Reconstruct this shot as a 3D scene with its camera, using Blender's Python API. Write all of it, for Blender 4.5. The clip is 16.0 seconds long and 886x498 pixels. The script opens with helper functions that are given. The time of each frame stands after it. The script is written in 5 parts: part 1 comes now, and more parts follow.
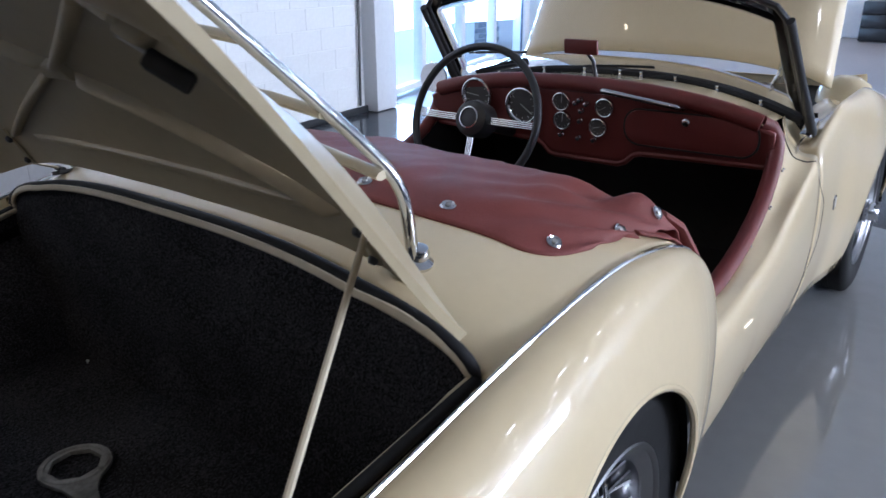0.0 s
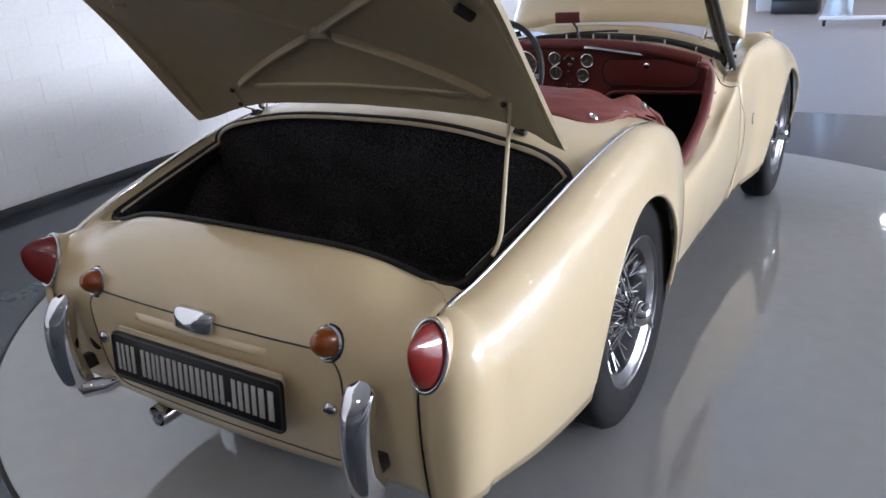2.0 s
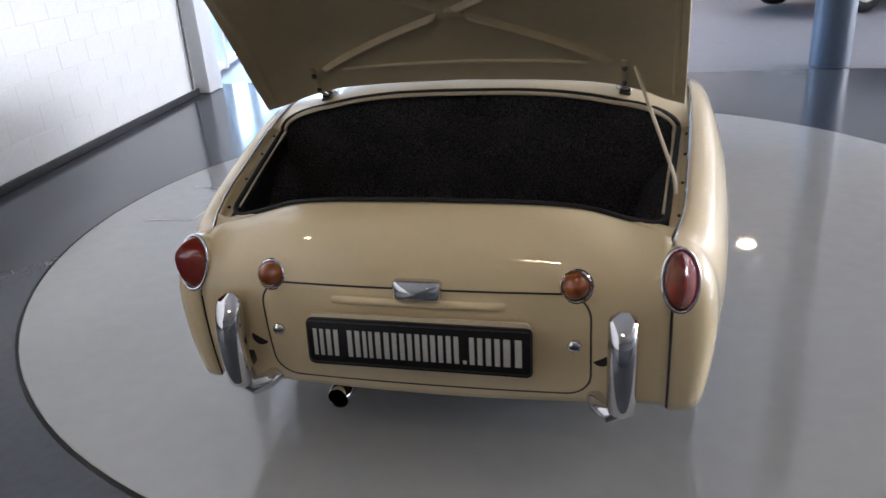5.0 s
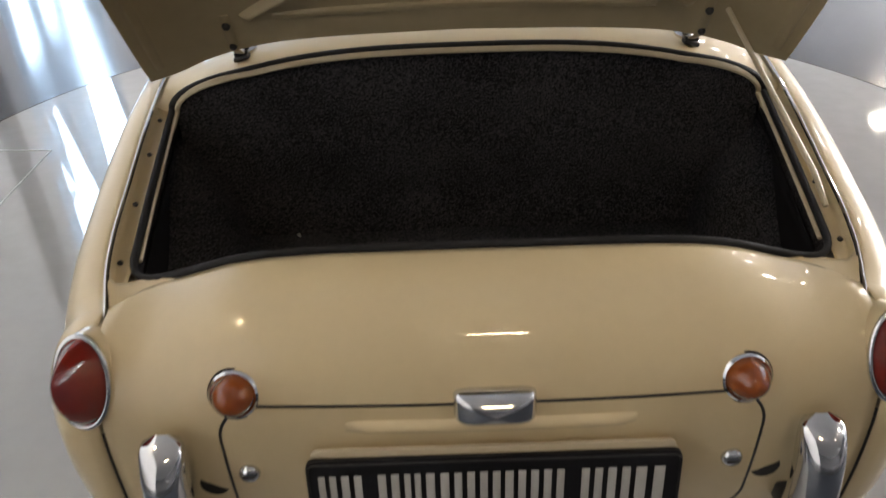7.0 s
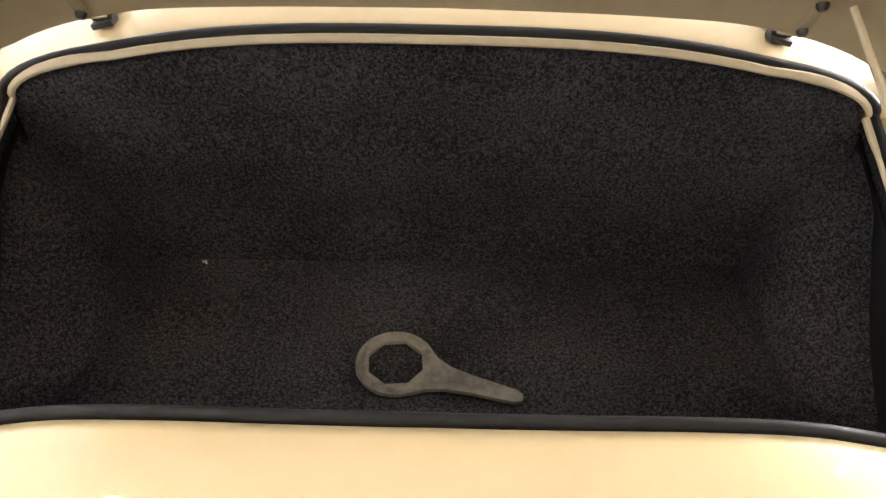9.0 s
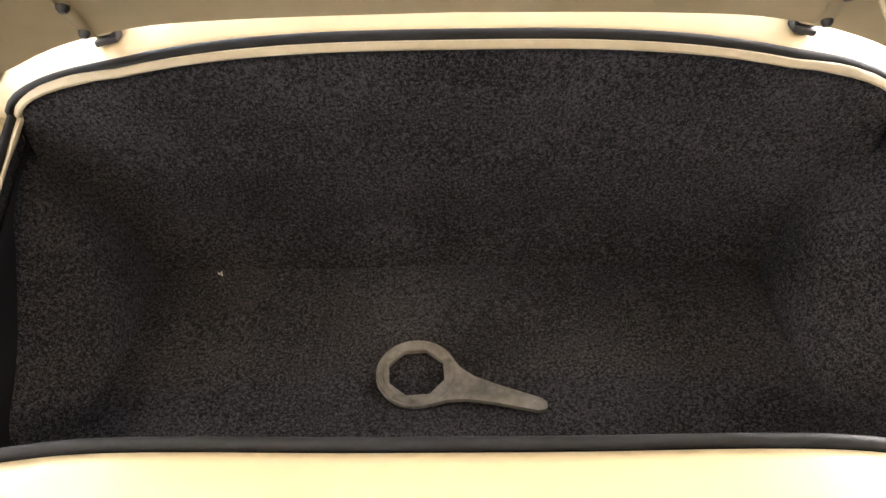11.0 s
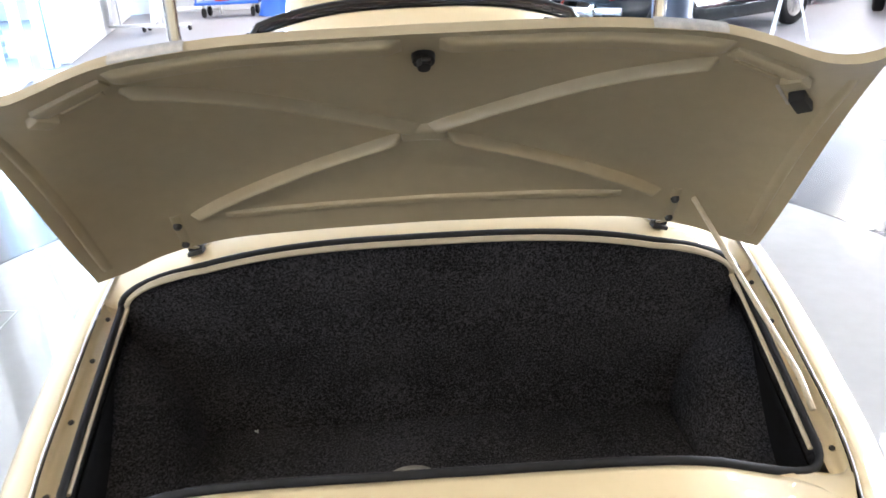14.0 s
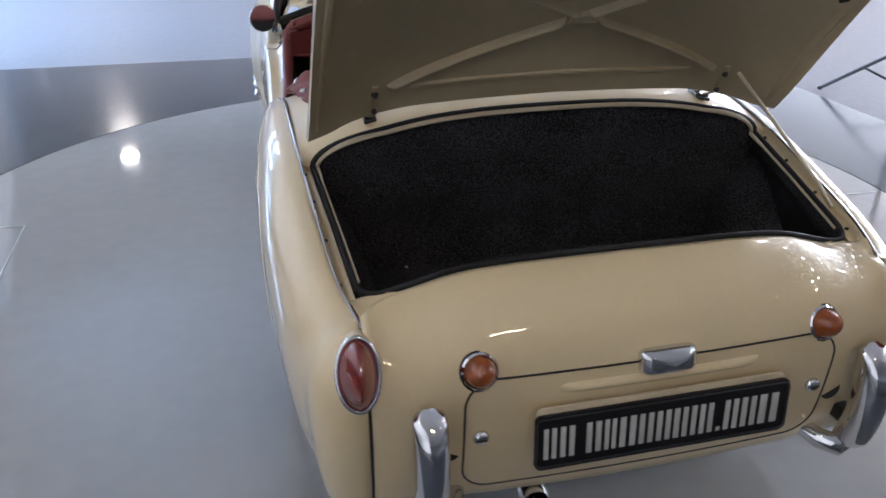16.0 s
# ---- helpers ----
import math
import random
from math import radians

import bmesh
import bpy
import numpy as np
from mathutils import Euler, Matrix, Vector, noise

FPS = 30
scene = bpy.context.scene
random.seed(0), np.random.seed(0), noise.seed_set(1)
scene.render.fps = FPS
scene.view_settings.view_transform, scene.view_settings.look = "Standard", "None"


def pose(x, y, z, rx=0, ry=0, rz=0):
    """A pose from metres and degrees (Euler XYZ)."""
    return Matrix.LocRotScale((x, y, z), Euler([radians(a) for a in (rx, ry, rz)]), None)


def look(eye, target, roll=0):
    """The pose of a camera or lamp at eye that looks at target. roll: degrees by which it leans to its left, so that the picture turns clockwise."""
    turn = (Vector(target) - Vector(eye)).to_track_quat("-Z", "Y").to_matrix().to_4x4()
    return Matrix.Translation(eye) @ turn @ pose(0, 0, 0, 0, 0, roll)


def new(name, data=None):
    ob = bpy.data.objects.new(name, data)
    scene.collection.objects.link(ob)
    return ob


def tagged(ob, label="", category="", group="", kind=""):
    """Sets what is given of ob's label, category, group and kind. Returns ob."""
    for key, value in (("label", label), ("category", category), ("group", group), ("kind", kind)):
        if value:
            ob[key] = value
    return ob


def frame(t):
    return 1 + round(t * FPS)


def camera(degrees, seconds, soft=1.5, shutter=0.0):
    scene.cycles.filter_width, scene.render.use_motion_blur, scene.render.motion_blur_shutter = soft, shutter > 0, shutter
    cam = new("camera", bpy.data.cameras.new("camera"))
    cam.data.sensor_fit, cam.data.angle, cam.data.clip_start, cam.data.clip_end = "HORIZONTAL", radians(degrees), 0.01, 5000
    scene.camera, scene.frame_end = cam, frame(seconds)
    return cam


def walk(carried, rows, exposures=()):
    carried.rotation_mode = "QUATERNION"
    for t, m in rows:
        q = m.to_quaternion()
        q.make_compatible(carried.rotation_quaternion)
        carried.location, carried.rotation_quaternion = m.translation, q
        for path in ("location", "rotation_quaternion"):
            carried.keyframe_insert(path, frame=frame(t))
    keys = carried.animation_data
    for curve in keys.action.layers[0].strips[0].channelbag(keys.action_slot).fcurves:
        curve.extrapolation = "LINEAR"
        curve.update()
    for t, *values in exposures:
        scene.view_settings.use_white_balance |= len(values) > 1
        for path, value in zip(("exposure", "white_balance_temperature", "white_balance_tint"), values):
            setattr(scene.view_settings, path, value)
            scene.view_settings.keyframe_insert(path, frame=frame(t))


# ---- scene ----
cam = camera(61.0, 16.0, shutter=0.3)
PATH = [
    (0, (1.003, -0.045, 1.206), (-0.118, 1.451, 0.493), -0.3),
    (0.5, (1.031, -0.281, 1.224), (-0.017, 1.264, 0.505), -0.4),
    (1, (1.11, -0.543, 1.211), (0.073, 1.011, 0.498), -1.1),
    (1.5, (1.171, -0.697, 1.207), (0.126, 0.812, 0.413), -2.6),
    (2, (1.202, -0.943, 1.223), (0.198, 0.63, 0.504), -3.4),
    (2.5, (1.248, -1.179, 1.244), (0.303, 0.438, 0.542), -3.9),
    (3, (1.28, -1.362, 1.26), (0.365, 0.27, 0.555), -3.8),
    (3.5, (1.167, -1.52, 1.277), (0.355, 0.17, 0.581), -3.4),
    (4, (0.973, -1.605, 1.295), (0.32, 0.15, 0.593), -3.2),
    (4.5, (0.7, -1.535, 1.267), (0.14, 0.244, 0.547), -4.3),
    (4.7, (0.588, -1.496, 1.281), (0.057, 0.283, 0.538), -4.3),
    (6.8, (-0.027, -0.87, 1.246), (-0.059, 0.836, 0.201), -2.4),
    (7, (-0.058, -0.781, 1.258), (-0.057, 0.925, 0.214), -1.9),
    (7.5, (-0.05, -0.61, 1.302), (0.013, 1.094, 0.256), -2.2),
    (8, (0.009, -0.424, 1.286), (0.013, 1.238, 0.174), -0.5),
    (8.5, (0.009, -0.316, 1.279), (-0.007, 1.238, 0.021), -0.3),
    (9, (0.004, -0.254, 1.267), (0.011, 1.229, -0.076), 1.5),
    (9.5, (-0.005, -0.22, 1.279), (0.017, 1.207, -0.122), 1.7),
    (9.7, (-0.012, -0.215, 1.287), (-0.003, 1.215, -0.112), 1.3),
    (11.8, (0.007, -0.222, 1.253), (0.018, 1.275, -0.073), -3.5),
    (12, (0.005, -0.23, 1.244), (0.126, 1.279, -0.062), -4.5),
    (12.5, (-0.001, -0.198, 1.292), (0.313, 1.238, -0.064), -2.4),
    (13, (-0.013, -0.29, 1.295), (0.132, 1.369, 0.187), -1.5),
    (13.5, (0.028, -0.465, 1.323), (0.064, 1.305, 0.393), -3.0),
    (14, (-0.007, -0.653, 1.347), (0.038, 1.194, 0.579), -2.7),
    (14.5, (-0.078, -0.914, 1.344), (0.019, 0.952, 0.63), -2.5),
    (15, (-0.206, -1.081, 1.318), (-0.068, 0.793, 0.633), -1.2),
    (15.5, (-0.398, -1.15, 1.33), (-0.184, 0.623, 0.429), 1.6),
    (16, (-0.66, -1.041, 1.347), (-0.239, 0.696, 0.449), 0.2),
]
EXPO = [(0.0, -0.46, 5800, 17), (0.6, -0.26, 5900, 17), (1.5, -0.21, 6300, 18), (3.5, -0.11, 6350, 19), (4.5, -0.1, 6600, 18), (6.9, 0.09, 7400, 16), (7.5, 0.37, 7800, 18), (8.2, 1.07, 7800, 18), (9.0, 1.57, 7800, 17), (9.6, 1.79, 8200, 18), (12.0, 2.2, 7500, 18), (12.5, 2.09, 7600, 18), (13.0, 2.07, 7100, 18), (13.6, 1.77, 6850, 17), (14.0, 1.42, 6600, 14), (14.5, 0.77, 6250, 13), (15.0, 0.37, 6150, 13), (15.5, 0.11, 6250, 17), (16.0, 0.07, 6300, 18)]
walk(cam, [(t, look(eye, target, roll)) for t, eye, target, roll in PATH], EXPO)

# ---- light ----
world = bpy.data.worlds.new("daylight")
scene.world = world
world.use_nodes = True
wn = world.node_tree.nodes
sky = wn.new("ShaderNodeTexSky")
sky.sky_type, sky.sun_disc, sky.sun_elevation, sky.sun_rotation = "NISHITA", False, radians(35), radians(-60)
world.node_tree.links.new(sky.outputs[0], wn["Background"].inputs[0])
wn["Background"].inputs[1].default_value = 0.12


def area_lamp(name, m, sx, sy, watts, colour, shape="RECTANGLE"):
    data = bpy.data.lights.new(name, "AREA")
    data.shape, data.size, data.energy, data.color = shape, sx, watts, colour
    if shape == "RECTANGLE":
        data.size_y = sy
    ob = new(name, data)
    ob.matrix_world = m
    return ob


DAY, WARM = (0.42, 0.68, 1.0), (1.0, 0.82, 0.52)
# daylight that comes in by the glazed opening and by the window band of the east wall
area_lamp("window_daylight", look((-4.22, 6.05, 1.75), (-1.0, 5.0, 0.9)), 1.5, 2.6, 150, DAY)
area_lamp("window_daylight", look((-4.85, 8.25, 1.75), (-1.0, 7.2, 1.2)), 2.2, 2.6, 270, DAY)
area_lamp("east_window_daylight", look((20.75, 7.0, 2.45), (0.0, 5.0, 1.2)), 18.0, 2.9, 10800, (0.84, 0.93, 1.0))
# round lamps over the far hall, smaller ones behind the turntable, (strip lamps to the east glow by themselves)
for lx, ly in ((-0.4, 10.5), (2.4, 11.0), (1.2, 15.3), (-3.5, 15.0), (7.8, 11.7)):
    area_lamp("hall_lamp_light", pose(lx, ly, 4.0), 0.30, 0.30, 12 if lx == 2.4 else 85, (1.0, 0.82, 0.58) if lx == 2.4 else (1.0, 0.95, 0.87), "DISK")
area_lamp("ceiling_strip_light", pose(0.35, -3.3, 4.1), 0.65, 0.16, 24, WARM)
for lx, ly in ((5.4, -0.8), (5.6, -2.4), (4.6, -3.4), (-2.40, -0.9)):
    area_lamp("ceiling_lamp_light", pose(lx, ly, 4.1), 0.12, 0.12, 8, WARM, "DISK")
# ---- materials ----


def nodes_of(name):
    m = bpy.data.materials.new(name)
    m.use_nodes = True
    return m, m.node_tree.nodes, m.node_tree.links, m.node_tree.nodes["Principled BSDF"]


def material(name, colour, rough=0.5, metal=0.0, scale=30.0, vary=0.12, bump=0.0, coat=0.0, big=2.0, spec=0.5, rvary=0.08, tint=None, bscale=None):
    """A surface with a fine grain and broad stains, in the object's own metres."""
    m, n, l, p = nodes_of(name)
    co = n.new("ShaderNodeTexCoord")
    fine, broad = n.new("ShaderNodeTexNoise"), n.new("ShaderNodeTexNoise")
    fine.inputs["Scale"].default_value, broad.inputs["Scale"].default_value = scale, big
    fine.inputs["Detail"].default_value, broad.inputs["Detail"].default_value = 4, 3
    l.new(co.outputs["Object"], fine.inputs["Vector"])
    l.new(co.outputs["Object"], broad.inputs["Vector"])
    mix = n.new("ShaderNodeMath")
    mix.operation = "ADD"
    l.new(fine.outputs["Fac"], mix.inputs[0])
    l.new(broad.outputs["Fac"], mix.inputs[1])
    ramp = n.new("ShaderNodeValToRGB")
    lo = [c * (1 - vary) for c in colour]
    hi = [min(1, c * (1 + vary)) for c in (tint or colour)]
    ramp.color_ramp.elements[0].position, ramp.color_ramp.elements[1].position = 0.3, 0.7
    ramp.color_ramp.elements[0].color, ramp.color_ramp.elements[1].color = (*lo, 1), (*hi, 1)
    half = n.new("ShaderNodeMath")
    half.operation, half.inputs[1].default_value = "MULTIPLY", 0.5
    l.new(mix.outputs[0], half.inputs[0])
    l.new(half.outputs[0], ramp.inputs["Fac"])
    l.new(ramp.outputs["Color"], p.inputs["Base Color"])
    rr = n.new("ShaderNodeMapRange")
    rr.inputs["To Min"].default_value, rr.inputs["To Max"].default_value = max(0.0, rough - rvary), min(1, rough + rvary)
    l.new(broad.outputs["Fac"], rr.inputs["Value"])
    l.new(rr.outputs[0], p.inputs["Roughness"])
    p.inputs["Metallic"].default_value = metal
    p.inputs["Coat Weight"].default_value = coat
    p.inputs["Coat Roughness"].default_value = 0.03
    p.inputs["Specular IOR Level"].default_value = spec
    if bump:
        b = n.new("ShaderNodeBump")
        b.inputs["Strength"].default_value, b.inputs["Distance"].default_value = bump, 0.004
        src = fine
        if bscale:
            src = n.new("ShaderNodeTexNoise")
            src.inputs["Scale"].default_value, src.inputs["Detail"].default_value = bscale, 2
            l.new(co.outputs["Object"], src.inputs["Vector"])
        l.new(src.outputs["Fac"], b.inputs["Height"])
        l.new(b.outputs["Normal"], p.inputs["Normal"])
    return m


def glow(name, colour, strength):
    m, n, l, p = nodes_of(name)
    p.inputs["Base Color"].default_value = (*colour, 1)
    p.inputs["Emission Color"].default_value = (*colour, 1)
    p.inputs["Emission Strength"].default_value = strength
    return m


def glass(name, colour, rough=0.0, ior=1.45, weight=1.0):
    m, n, l, p = nodes_of(name)
    p.inputs["Base Color"].default_value = (*colour, 1)
    p.inputs["Transmission Weight"].default_value = weight
    p.inputs["Roughness"].default_value, p.inputs["IOR"].default_value = rough, ior
    return m


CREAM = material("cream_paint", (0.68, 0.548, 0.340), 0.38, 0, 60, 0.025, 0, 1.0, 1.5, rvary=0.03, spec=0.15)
# duller body cream for the lid's underside, its shade put into the darker colour
CREAM_MATT_SHADED = material("cream_paint_shaded_underside", (0.43, 0.352, 0.222), 0.42, 0, 40, 0.06, 0.03, 0.1, 3)
CHROME = material("chrome", (0.66, 0.66, 0.67), 0.07, 1.0, 80, 0.04, 0, 0, 4, rvary=0.04)
# chrome lightened for the gauge rims, their bright glint is in the colour
CHROME_LIT = material("chrome_brightened", (0.90, 0.90, 0.90), 0.16, 1.0, 80, 0.04, 0, 0, 4, rvary=0.04)
STEEL = material("dull_steel", (0.45, 0.43, 0.40), 0.45, 0.7, 120, 0.3, 0.1, 0, 12)
RUBBER = material("black_rubber", (0.016, 0.016, 0.018), 0.6, 0, 80, 0.3, 0.05, 0, 6, spec=0.25)
TYRE = material("tyre_rubber", (0.010, 0.010, 0.011), 0.62, 0, 90, 0.25, 0.1, 0, 6, spec=0.18)
BLACK = material("black_paint", (0.02, 0.02, 0.022), 0.35, 0, 50, 0.2)
BLACK_SIDE = material("smooth_black_side", (0.011, 0.011, 0.013), 0.75, 0, 60, 0.3, 0.05, 0, 5, spec=0.2)
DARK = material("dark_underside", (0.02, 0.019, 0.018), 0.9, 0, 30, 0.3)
CARPET, _n, _l, _p = nodes_of("boot_carpet")
_co = _n.new("ShaderNodeTexCoord")
_fib, _tuft, _worn = _n.new("ShaderNodeTexNoise"), _n.new("ShaderNodeTexNoise"), _n.new("ShaderNodeTexNoise")
for _node, _sc, _de in ((_fib, 600, 3), (_tuft, 240, 4), (_worn, 6, 3)):
    _node.inputs["Scale"].default_value, _node.inputs["Detail"].default_value = _sc, _de
    _l.new(_co.outputs["Object"], _node.inputs["Vector"])
_ramp = _n.new("ShaderNodeValToRGB")
_ramp.color_ramp.elements[0].position, _ramp.color_ramp.elements[1].position = 0.44, 0.71
_ramp.color_ramp.elements[0].color, _ramp.color_ramp.elements[1].color = (0.0100, 0.0100, 0.0110, 1), (0.100, 0.097, 0.106, 1)
_sum = _n.new("ShaderNodeMath")
_sum.operation, _sum.inputs[1].default_value = "MULTIPLY_ADD", 0.55
_l.new(_fib.outputs["Fac"], _sum.inputs[0])
_half = _n.new("ShaderNodeMath")
_half.operation, _half.inputs[1].default_value = "MULTIPLY", 0.45
_l.new(_tuft.outputs["Fac"], _half.inputs[0])
_l.new(_half.outputs[0], _sum.inputs[2])
_wear = _n.new("ShaderNodeMath")
_wear.operation, _wear.inputs[1].default_value, _wear.inputs[2].default_value = "MULTIPLY_ADD", 0.16, -0.08
_l.new(_worn.outputs["Fac"], _wear.inputs[0])
_add = _n.new("ShaderNodeMath")
_l.new(_sum.outputs[0], _add.inputs[0])
_l.new(_wear.outputs[0], _add.inputs[1])
_l.new(_add.outputs[0], _ramp.inputs["Fac"])
_l.new(_ramp.outputs["Color"], _p.inputs["Base Color"])
_bump = _n.new("ShaderNodeBump")
_bump.inputs["Strength"].default_value, _bump.inputs["Distance"].default_value = 0.6, 0.003
_l.new(_sum.outputs[0], _bump.inputs["Height"])
_l.new(_bump.outputs["Normal"], _p.inputs["Normal"])
_p.inputs["Roughness"].default_value, _p.inputs["Specular IOR Level"].default_value = 1.0, 0.05
VINYL = material("oxblood_vinyl", (0.15, 0.025, 0.021), 0.48, 0, 220, 0.12, 0.12, 0, 5)
CLOTH = material("oxblood_hood_cover", (0.19, 0.040, 0.031), 0.66, 0, 300, 0.10, 0.2, 0, 5)
REDLENS = material("red_lens", (0.19, 0.013, 0.009), 0.10, 0, 30, 0.25, 0, 0.6, 8)
AMBER = material("amber_lens", (0.26, 0.058, 0.009), 0.10, 0, 60, 0.25, 0, 0.6, 12)
PLATE = material("plate_black", (0.008, 0.008, 0.010), 0.35, 0, 60, 0.2, spec=0.3)
PLATE_MARK = material("plate_marks", (0.48, 0.48, 0.46), 0.4, 0, 60, 0.08)
BEIGE = material("cream_seal_lip", (0.55, 0.47, 0.33), 0.5, 0, 60, 0.1)
DIAL = material("dial_face", (0.085, 0.082, 0.080), 0.3, 0, 60, 0.2)
GLASS = glass("clear_glass", (1, 1, 1))
DRUM = material("dark_brake_drum", (0.05, 0.048, 0.046), 0.6, 0.3, 60, 0.3)
DISC = material("turntable_epoxy", (0.325, 0.322, 0.32), 0.036, 0, 14, 0.06, 0.004, 0, 0.9, rvary=0.015, spec=0.85, bscale=6)
FLOOR_DARK = material("dark_grey_epoxy", (0.045, 0.053, 0.067), 0.15, 0, 30, 0.12, 0.01, 0, 0.8, bscale=6, spec=0.28)
FLOOR_LIGHT = material("light_grey_epoxy", (0.245, 0.243, 0.26), 0.42, 0, 20, 0.10, 0.02, 0, 0.6, bscale=5, spec=0.10)
WHITE_WALL = material("white_painted_block", (0.84, 0.84, 0.84), 0.6, 0, 40, 0.05, 0.15, 0, 2)
WHITE_METAL = material("white_coated_metal", (0.75, 0.76, 0.78), 0.4, 0, 30, 0.05)
# wheel chrome with its dark reflections put into a darker base colour
RIM_DARKENED = material("wheel_rim_chrome_darkened", (0.20, 0.20, 0.21), 0.30, 1.0, 80, 0.06, 0, 0, 4)
GREY_COLUMN = material("blue_grey_column", (0.075, 0.10, 0.15), 0.35, 0, 20, 0.10)
CEILING = material("ceiling_paint", (0.66, 0.66, 0.66), 0.8, 0, 20, 0.06)
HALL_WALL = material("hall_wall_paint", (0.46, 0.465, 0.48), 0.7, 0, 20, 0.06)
# hall wall colour darkened for the unseen south side, dims tail and chrome
DIM_WALL = material("hall_wall_paint_dimmed", (0.11, 0.11, 0.115), 0.7, 0, 20, 0.06)
SKIRT = material("dark_skirting", (0.03, 0.032, 0.036), 0.5, 0, 30, 0.2)

# ---- mesh helpers ----


def part(name, bm, mat, parent=None, label="", smooth=42, thick=0.0):
    if len(bm.faces):
        bmesh.ops.recalc_face_normals(bm, faces=bm.faces)
    me = bpy.data.meshes.new(name)
    bm.to_mesh(me)
    bm.free()
    me.materials.append(mat)
    for f in me.polygons:
        f.use_smooth = True
    me.set_sharp_from_angle(angle=radians(smooth))
    ob = new(name, me)
    if parent is not None:
        ob.parent = parent
    if thick:
        s = ob.modifiers.new("thickness", "SOLIDIFY")
        s.thickness, s.offset = thick, 0
    if label:
        tagged(ob, label)
    return ob


def thing(name, label, category, group="", at=(0, 0, 0), kind=""):
    ob = new(name)
    ob.location = at
    ob.empty_display_size = 0.1
    return tagged(ob, label, category, group, kind)


def grid(fn, nu, nv, bm=None, wrap=False):
    bm = bm or bmesh.new()
    rows = [[bm.verts.new(fn(i / nu, j / nv)) for j in range(nv + 1)] for i in range(nu if wrap else nu + 1)]
    for i in range(nu):
        a, b = rows[i], rows[(i + 1) % len(rows)]
        for j in range(nv):
            bm.faces.new((a[j], b[j], b[j + 1], a[j + 1]))
    return bm


def tube(points, r, seg=8, closed=False, bm=None, flat=1.0):
    """A round bar along points; r may be a list."""
    bm = bm or bmesh.new()
    pts = [Vector(p) for p in points]
    n, rings, up = len(pts), [], None
    for i, p in enumerate(pts):
        a = pts[i - 1] if closed or i else pts[i]
        b = pts[(i + 1) % n] if closed or i < n - 1 else pts[i]
        d = (b - a).normalized()
        if up is None:
            up = Vector((0, 0, 1)) if abs(d.z) < 0.9 else Vector((0, 1, 0))
        side = d.cross(up).normalized()
        up = side.cross(d).normalized()
        rad = r[i] if isinstance(r, (list, tuple)) else r
        rings.append([bm.verts.new(p + rad * (math.cos(t) * side + flat * math.sin(t) * up)) for t in (2 * math.pi * k / seg for k in range(seg))])
    for i in range(n if closed else n - 1):
        a, b = rings[i], rings[(i + 1) % n]
        for k in range(seg):
            bm.faces.new((a[k], a[(k + 1) % seg], b[(k + 1) % seg], b[k]))
    if not closed:
        bm.faces.new(rings[0])
        bm.faces.new(rings[-1])
    return bm


def lathe(profile, m=None, seg=24, bm=None):
    """Turns (radius, height) pairs round the z axis of m."""
    bm, m = bm or bmesh.new(), m or Matrix()
    rings = []
    for r, h in profile:
        if r < 1e-6:
            rings.append([bm.verts.new(m @ Vector((0, 0, h)))])
        else:
            rings.append([bm.verts.new(m @ Vector((r * math.cos(t), r * math.sin(t), h))) for t in (2 * math.pi * k / seg for k in range(seg))])
    for a, b in zip(rings, rings[1:]):
        if len(a) == len(b) == 1:
            continue
        for k in range(seg):
            q = [a[k % len(a)], a[(k + 1) % seg % len(a)], b[(k + 1) % seg % len(b)], b[k % len(b)]]
            q = list(dict.fromkeys(q))
            if len(q) > 2:
                bm.faces.new(q)
    return bm


def box(sx, sy, sz, m=None, bevel=0.0, bm=None, seg=2):
    bm = bm or bmesh.new()
    made = bmesh.ops.create_cube(bm, size=1.0, matrix=(m or Matrix()) @ Matrix.Diagonal((sx, sy, sz, 1)))
    if bevel:
        edges = {e for v in made["verts"] for e in v.link_edges}
        bmesh.ops.bevel(bm, geom=list(edges), offset=bevel, segments=seg, profile=0.5, affect="EDGES")
    return bm


def prism(outline, depth, m=None, bm=None, bevel=0.0):
    """A plate: outline in x and y, from z 0 to depth."""
    bm, m = bm or bmesh.new(), m or Matrix()
    lo = [bm.verts.new(m @ Vector((x, y, 0))) for x, y in outline]
    hi = [bm.verts.new(m @ Vector((x, y, depth))) for x, y in outline]
    n = len(lo)
    bm.faces.new(lo)
    top = bm.faces.new(hi)
    for i in range(n):
        bm.faces.new((lo[i], lo[(i + 1) % n], hi[(i + 1) % n], hi[i]))
    if bevel:
        bmesh.ops.bevel(bm, geom=list(top.edges), offset=bevel, segments=2, profile=0.5, affect="EDGES")
    return bm


def rounded(w, h, r, n=5):
    out = []
    for cx, cy, a in ((w / 2 - r, h / 2 - r, 0), (-w / 2 + r, h / 2 - r, 90), (-w / 2 + r, -h / 2 + r, 180), (w / 2 - r, -h / 2 + r, 270)):
        out += [(cx + r * math.cos(radians(a + 90 * k / n)), cy + r * math.sin(radians(a + 90 * k / n))) for k in range(n + 1)]
    return out


